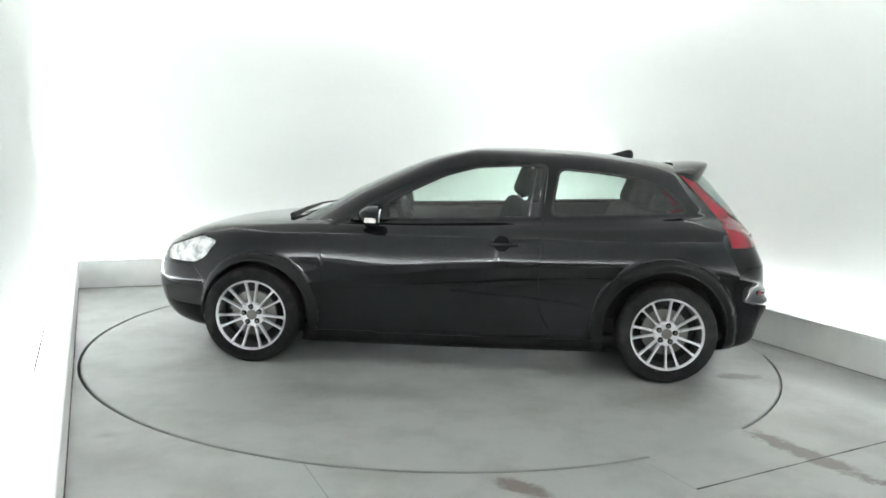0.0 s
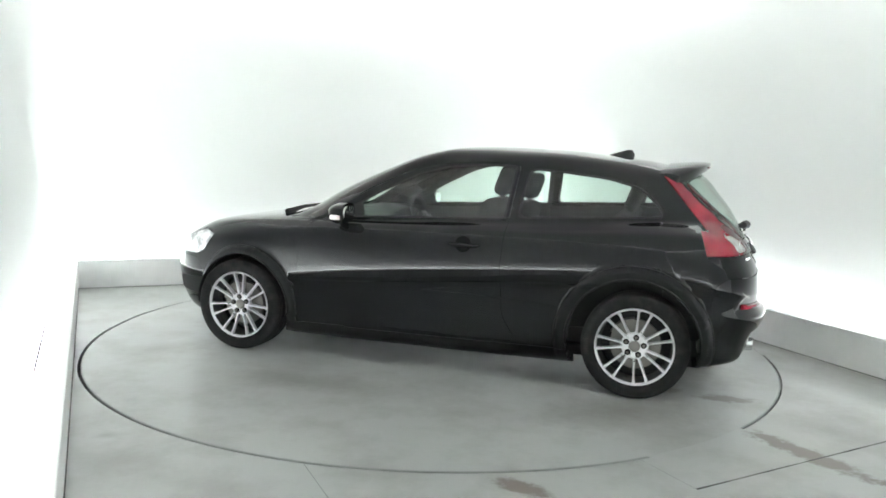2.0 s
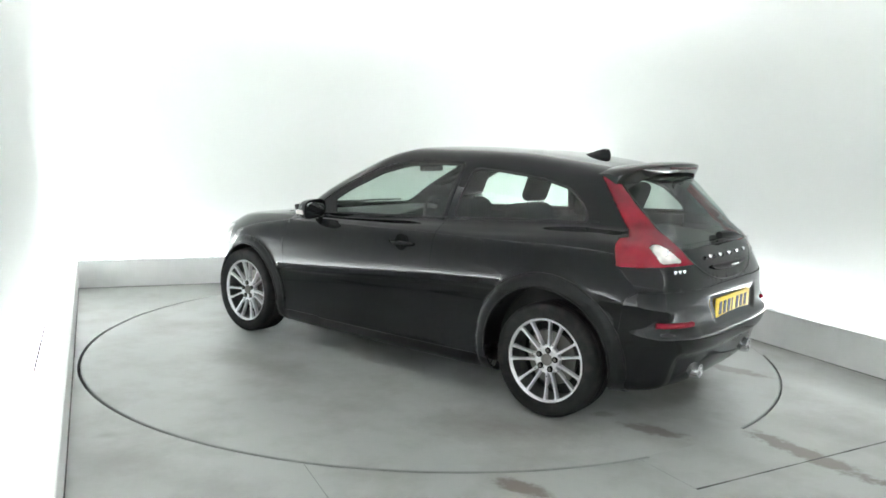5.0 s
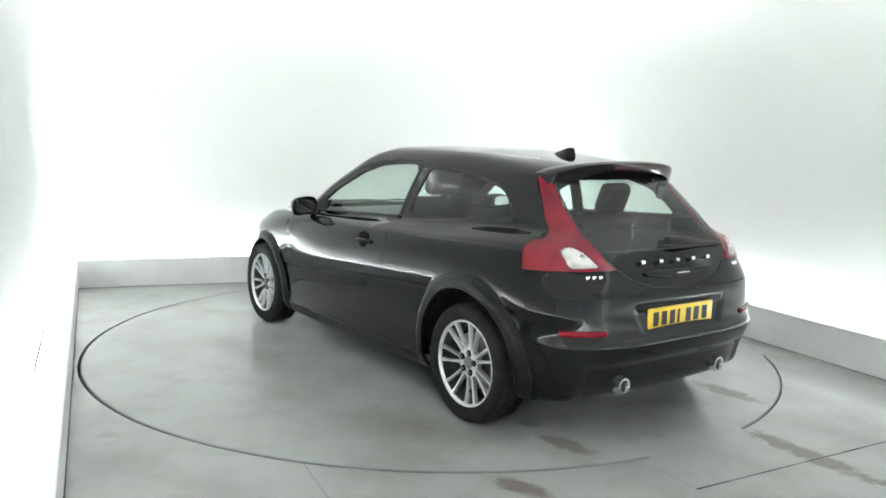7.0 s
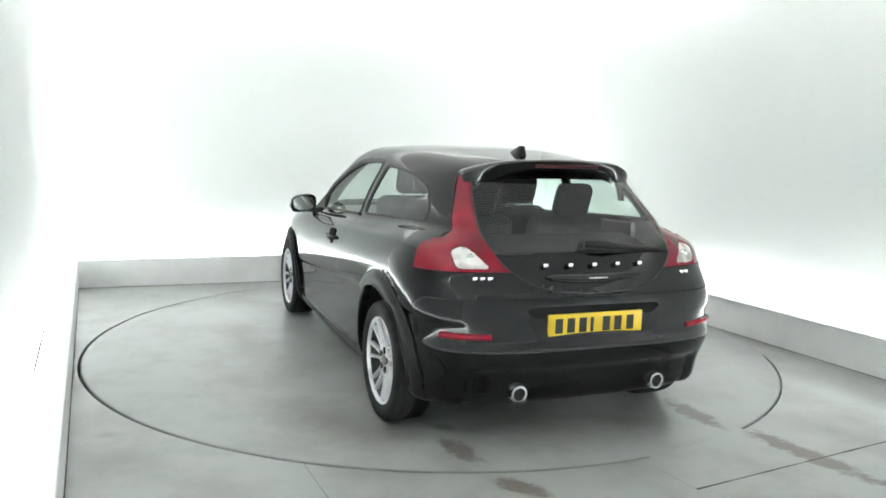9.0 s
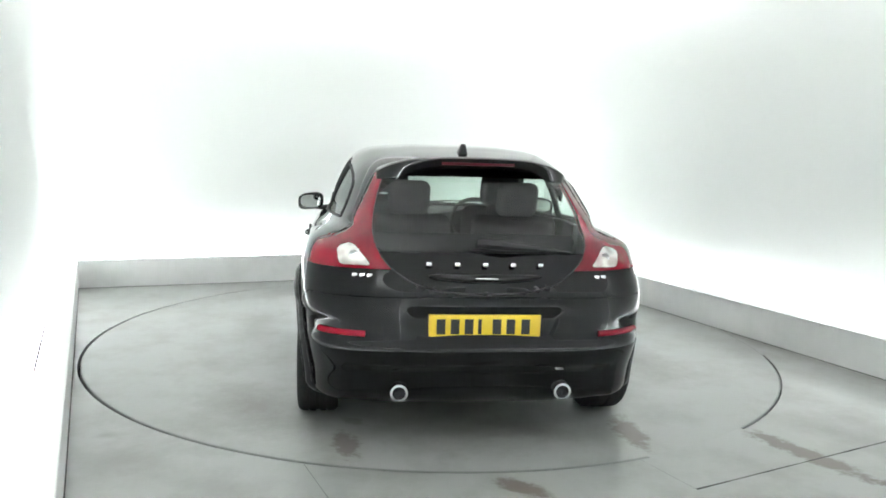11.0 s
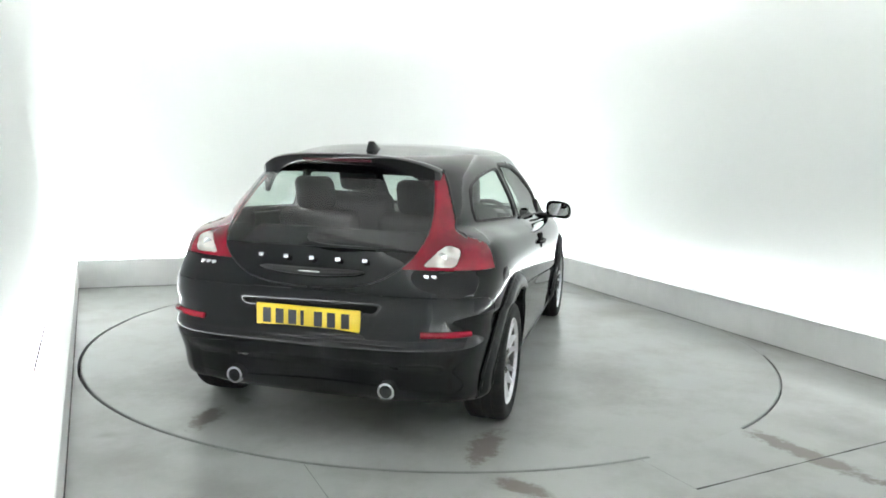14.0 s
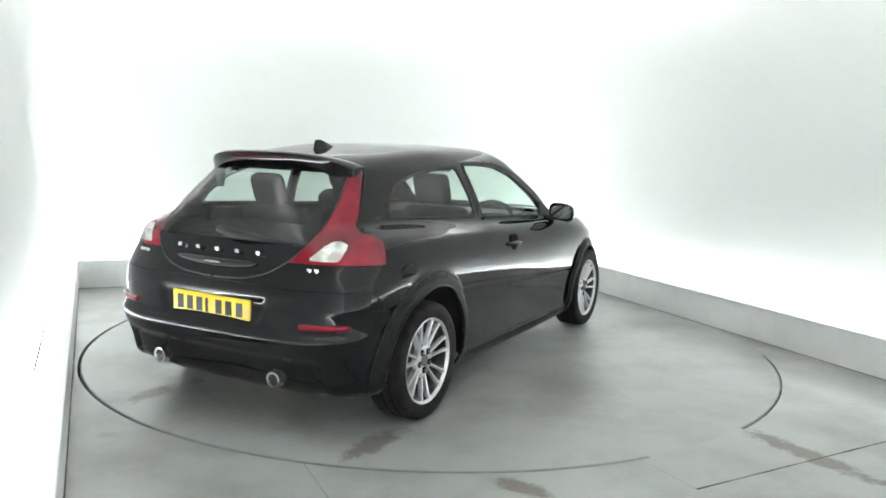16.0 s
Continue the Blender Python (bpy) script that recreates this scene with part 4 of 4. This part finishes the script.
    # doors: handle and mirror
    for tag, s in (("l", 1), ("r", -1)):
        m = Matrix.Diagonal((1, s, 1, 1))
        handle = bmesh.new()
        xs = np.linspace(-0.37, -0.18, 11)
        tube(handle, [(x, 0.870 + 0.022 * math.sin(math.pi * (x + 0.37) / 0.19) ** 0.5, 0.838) for x in xs], [0.008 + 0.006 * math.sin(math.pi * k / 10) for k in range(11)], 8, 1.1)
        bmesh.ops.transform(handle, matrix=m, verts=handle.verts)
        part("handle", handle, PAINT, doors[tag], "black door handle")
        # flat disc proud of the door; its black is the shade of the cup
        cup = bmesh.new()
        lathe(cup, [(0.0, 0.006), (0.040, 0.007), (0.050, 0.006), (0.052, -0.006)], 24)
        bmesh.ops.transform(cup, matrix=m @ Matrix.Translation((-0.272, 0.866, 0.842)), verts=cup.verts)
        part("handle_cup", cup, DARK, doors[tag], "black disc for the shade in the handle cup")
        # mirror: housing, glass, lamp, arm
        shell = bmesh.new()
        sections = []
        for k in range(9):
            u = k / 8
            x = 0.485 + 0.125 * u
            g = (1 - 0.92 * u ** 2.6) ** 0.5
            ring = []
            for j in range(20):
                a = 2 * math.pi * j / 20
                c, d = math.cos(a), math.sin(a)
                yy = 0.895 + 0.094 * g * math.copysign(abs(c) ** 0.65, c) - 0.02 * u
                zz = 0.985 + (0.066 if d > 0 else 0.062) * g * math.copysign(abs(d) ** 0.65, d) - 0.01 * (yy - 0.895) / 0.09
                ring.append((x + 0.012 * math.cos(3.14 * (yy - 0.895) / 0.18), yy, zz))
            sections.append(ring)
        loft(shell, sections)
        bmesh.ops.transform(shell, matrix=m, verts=shell.verts)
        mirror = part("door_mirror", shell, PAINT, doors[tag], "black door mirror", angle=60)
    for tag, s in (("l", 1), ("r", -1)):
        m = Matrix.Diagonal((1, s, 1, 1))
        mirror = [c for c in doors[tag].children if c.name.startswith("door_mirror")][0]
        face = bmesh.new()
        loft(face, [[(x, 0.895 + 0.076 * k * math.copysign(abs(math.cos(a)) ** 0.65, math.cos(a)), 0.987 + 0.048 * k * math.copysign(abs(math.sin(a)) ** 0.65, math.sin(a))) for a in [2 * math.pi * j / 20 for j in range(20)]] for x, k in ((0.490, 1.0), (0.481, 0.98))])
        hinge = Matrix.Translation((0.481, 0.895, 0.987))
        bmesh.ops.transform(face, matrix=m @ hinge @ Matrix.Rotation(radians(-5), 4, "Y") @ Matrix.Translation((-0.484, -0.895, -0.987)), verts=face.verts)
        part("mirror_glass", face, MIRROR, mirror, "mirror glass", smooth=False)
        lampbit = box(bmesh.new(), (0.498, 0.945, 0.950), (0.572, 0.988, 0.982), 0.008, m)
        part("indicator", lampbit, CLEAR_LENS, mirror, "clear indicator lens")
        arm = bmesh.new()
        tube(arm, [(0.58, 0.75, 0.935), (0.56, 0.82, 0.935), (0.54, 0.88, 0.945)], [0.035, 0.028, 0.03], 8, 0.7)
        bmesh.ops.transform(arm, matrix=m, verts=arm.verts)
        part("mirror_arm", arm, TRIM, mirror)
        sail = bmesh.new()
        loft(sail, [[(0.70, y, 0.955), (0.44, y, 0.955), (0.46, y - 0.02, 1.06)] for y in (0.735, 0.752)])
        bmesh.ops.transform(sail, matrix=m, verts=sail.verts)
        part("corner_trim", sail, TRIM, doors[tag])
        # weather strip under the windows
        strip = bmesh.new()
        tube(strip, [(x, 0.758 - 0.02 * max(0, (-x - 0.3)) ** 2, 0.958 - 0.047 * (x - 0.55) / 1.05) for x in np.linspace(0.68, -0.50, 12)], 0.007, 6)
        bmesh.ops.transform(strip, matrix=m, verts=strip.verts)
        part("weather_strip", strip, TRIM, doors[tag])
    # wipers on the cowl
    bm = bmesh.new()
    tube(bm, [(1.13, 0.52, 0.935), (1.085, 0.36, 0.966), (1.07, -0.05, 0.972)], [0.024, 0.013, 0.006], 8)
    tube(bm, [(1.16, 0.05, 0.945), (1.10, -0.25, 0.968), (1.03, -0.55, 0.970)], [0.012, 0.008, 0.006], 6)
    part("windscreen_wiper", bm, TRIM, car, "black windscreen wipers")
    # fuel flap
    bm = lathe(bmesh.new(), [(0.0, 0.006), (0.068, 0.005), (0.073, 0.0), (0.073, -0.01)], 40)
    flap = part("fuel_flap", bm, PAINT, car, "round black fuel flap")
    flap.matrix_local = pose(-1.53, -0.853, 0.775, -4, 0, 177)
    # dark corner grilles in the front bumper
    for s in (1, -1):
        rows = []
        for z, front in ((0.335, 2.155), (0.40, 2.168), (0.47, 2.178)):
            line = outline(front, -2.0, 0.842, [(2.1, z), (-2.0, z)])
            line = line[(line[:, 1] > 0.50) & (line[:, 1] < 0.735) & (line[:, 0] > 1.5)]
            pick = line[np.linspace(0, len(line) - 1, 12).astype(int)]
            rows.append([(x + 0.004, s * (y + 0.004), z) for x, y, _ in pick])
        bm = bmesh.new()
        made = [[bm.verts.new(p) for p in r] for r in rows]
        for p, q in zip(made, made[1:]):
            for k in range(11):
                bm.faces.new((p[k], p[k + 1], q[k + 1], q[k]))
        bmesh.ops.solidify(bm, geom=bm.faces[:], thickness=0.006)
        part("corner_grille", bm, TRIM, car, "dark corner grille in the front bumper")
    # underside
    bm = box(bmesh.new(), (-1.70, -0.64, 0.165), (1.62, 0.64, 0.24), 0.02)
    part("underbody", bm, TRIM, car, "dark underbody")
    bm = bmesh.new()
    tube(bm, [(-1.75, -0.55, 0.27), (-1.75, 0.55, 0.27)], 0.085, 12)
    part("silencer", bm, STEEL, car, "grey exhaust silencer")


# ---------- inside ----------
def cushion(bm, lo, hi, bevel, m=None):
    return box(bm, lo, hi, bevel, m, 4)


def build_cabin(car):
    part("cabin_tub", box(bmesh.new(), (-1.6, -0.70, 0.27), (1.0, 0.70, 0.36)), TRIM, car, "black carpeted cabin floor", smooth=False)
    seat = empty("front_seat", car, "charcoal cloth front seat")
    part("cushion", cushion(bmesh.new(), (-0.28, -0.25, 0.44), (0.26, 0.25, 0.60), 0.06), CLOTH, seat)
    lean = pose(-0.25, 0, 0.55, 0, -19, 0)
    part("backrest", cushion(bmesh.new(), (-0.09, -0.235, 0.0), (0.06, 0.235, 0.555), 0.06, lean), CLOTH, seat)
    bm = cushion(bmesh.new(), (-0.050, -0.125, 0.575), (0.045, 0.125, 0.775), 0.045, lean)
    part("headrest", bm, CLOTH, seat)
    for y in (-0.07, 0.07):
        bm = bmesh.new()
        tube(bm, [lean @ Vector((-0.01, y, 0.54)), lean @ Vector((-0.01, y, 0.60))], 0.007, 8)
        part("headrest_post", bm, STEEL, seat)
    seat.matrix_local = pose(0.06, 0.36, 0.03)
    copy_thing(seat, pose(0.02, -0.36, -0.03))
    rear = empty("rear_seat", car, "charcoal cloth rear seat")
    part("cushion", cushion(bmesh.new(), (-1.12, -0.24, 0.46), (-0.66, 0.24, 0.60), 0.05), CLOTH, rear)
    lean = pose(-1.02, 0, 0.56, 0, -20, 0)
    part("backrest", cushion(bmesh.new(), (-0.06, -0.24, 0.0), (0.06, 0.24, 0.52), 0.05, lean), CLOTH, rear)
    part("headrest", cushion(bmesh.new(), (-0.05, -0.115, 0.53), (0.04, 0.115, 0.725), 0.045, lean), CLOTH, rear)
    rear.matrix_local = pose(0, 0.30, 0)
    copy_thing(rear, pose(0, -0.30, 0))
    # dashboard, wheel, console, inside mirror, parcel cover, side trim
    bm = bmesh.new()
    loft(bm, [[(0.60, y, 0.62), (0.55, y, 0.80), (0.58, y, 0.90 + 0.04 * math.exp(-((y + 0.36) / 0.2) ** 2)), (0.80, y, 0.945), (1.0, y, 0.93), (1.0, y, 0.6)] for y in np.linspace(-0.68, 0.68, 15)])
    part("dashboard", bm, PLASTIC, car, "dark dashboard", angle=40)
    wheel = bmesh.new()
    ring = [Vector((0, 0.185 * math.cos(a), 0.185 * math.sin(a))) for a in np.linspace(0, 2 * math.pi, 33)]
    tube(wheel, ring, 0.016, 8)
    box(wheel, (-0.03, -0.075, -0.06), (0.02, 0.075, 0.06), 0.02)
    for a in (0, 180, 270):
        box(wheel, (-0.012, 0.06, -0.02), (0.012, 0.18, 0.02), 0.005, Matrix.Rotation(radians(a), 4, "X"))
    ob = part("steering_wheel", wheel, PLASTIC, car, "black steering wheel")
    ob.matrix_local = pose(0.42, -0.36, 0.86, 0, 24, 0)
    part("console", box(bmesh.new(), (-0.4, -0.10, 0.34), (0.58, 0.10, 0.60), 0.04), PLASTIC, car, "dark centre console")
    part("rear_view_mirror", box(bmesh.new(), (0.22, -0.12, 1.245), (0.25, 0.12, 1.305), 0.015), TRIM, car, "black rear-view mirror")
    bm = bmesh.new()
    loft(bm, [[(x, -w, z), (x, w, z), (x, w, z - 0.02), (x, -w, z - 0.02)] for x, w, z in ((-1.33, 0.60, 0.965), (-1.55, 0.54, 0.95), (-1.78, 0.46, 0.93))])
    part("parcel_cover", bm, COVER, car, "dark load-bay cover", smooth=False)
    for s in (1, -1):
        m = Matrix.Diagonal((1, s, 1, 1))
        bm = box(bmesh.new(), (-0.50, 0.70, 0.32), (0.86, 0.735, 0.94), 0.015, m)
        part("door_card", bm, PLASTIC, car, "black inner door trim")
        bm = bmesh.new()
        loft(bm, [[(x, w, 0.32), (x, w, 0.985 + 0.05 * (-0.5 - x)), (x, w - 0.03, 0.985 + 0.05 * (-0.5 - x)), (x, w - 0.03, 0.32)] for x, w in ((-0.52, 0.72), (-0.9, 0.70), (-1.45, 0.59))])
        bmesh.ops.transform(bm, matrix=m, verts=bm.verts)
        part("side_trim", bm, PLASTIC, car, "dark rear side trim", smooth=False)


def build_car():
    car = empty("car")
    tagged(car, "glossy black three-door hatchback with silver multi-spoke wheels on a turntable", "car")
    doors, hatch, bumper = build_body(car)
    build_seals(car, doors, hatch)
    build_wheels(car)
    build_fittings(car, doors, hatch, bumper)
    build_cabin(car)
    # clear panes let the booth's light into the cabin
    for ob in car.children_recursive:
        if ob.type == "MESH" and ob.data.materials[0] in (SIDE_GLASS, HATCH_GLASS):
            ob.visible_shadow = False
    return car


build_booth()
build_floor()
TURNTABLE = build_turntable()
CAR = build_car()


def motions():
    """The turntable carries the car round at about seven degrees a second."""
    table_rows, car_rows = [], []
    for k in range(33):
        t = k * 0.5
        turn = 175.93 - 7.10 * t - 0.0061 * t * t
        m = pose(0, 0, 0, 0, 0, turn)
        table_rows.append((t, m))
        car_rows.append((t, m @ pose(-0.201, 0.0346, 0)))
    walk(TURNTABLE, table_rows)
    walk(CAR, car_rows)


motions()
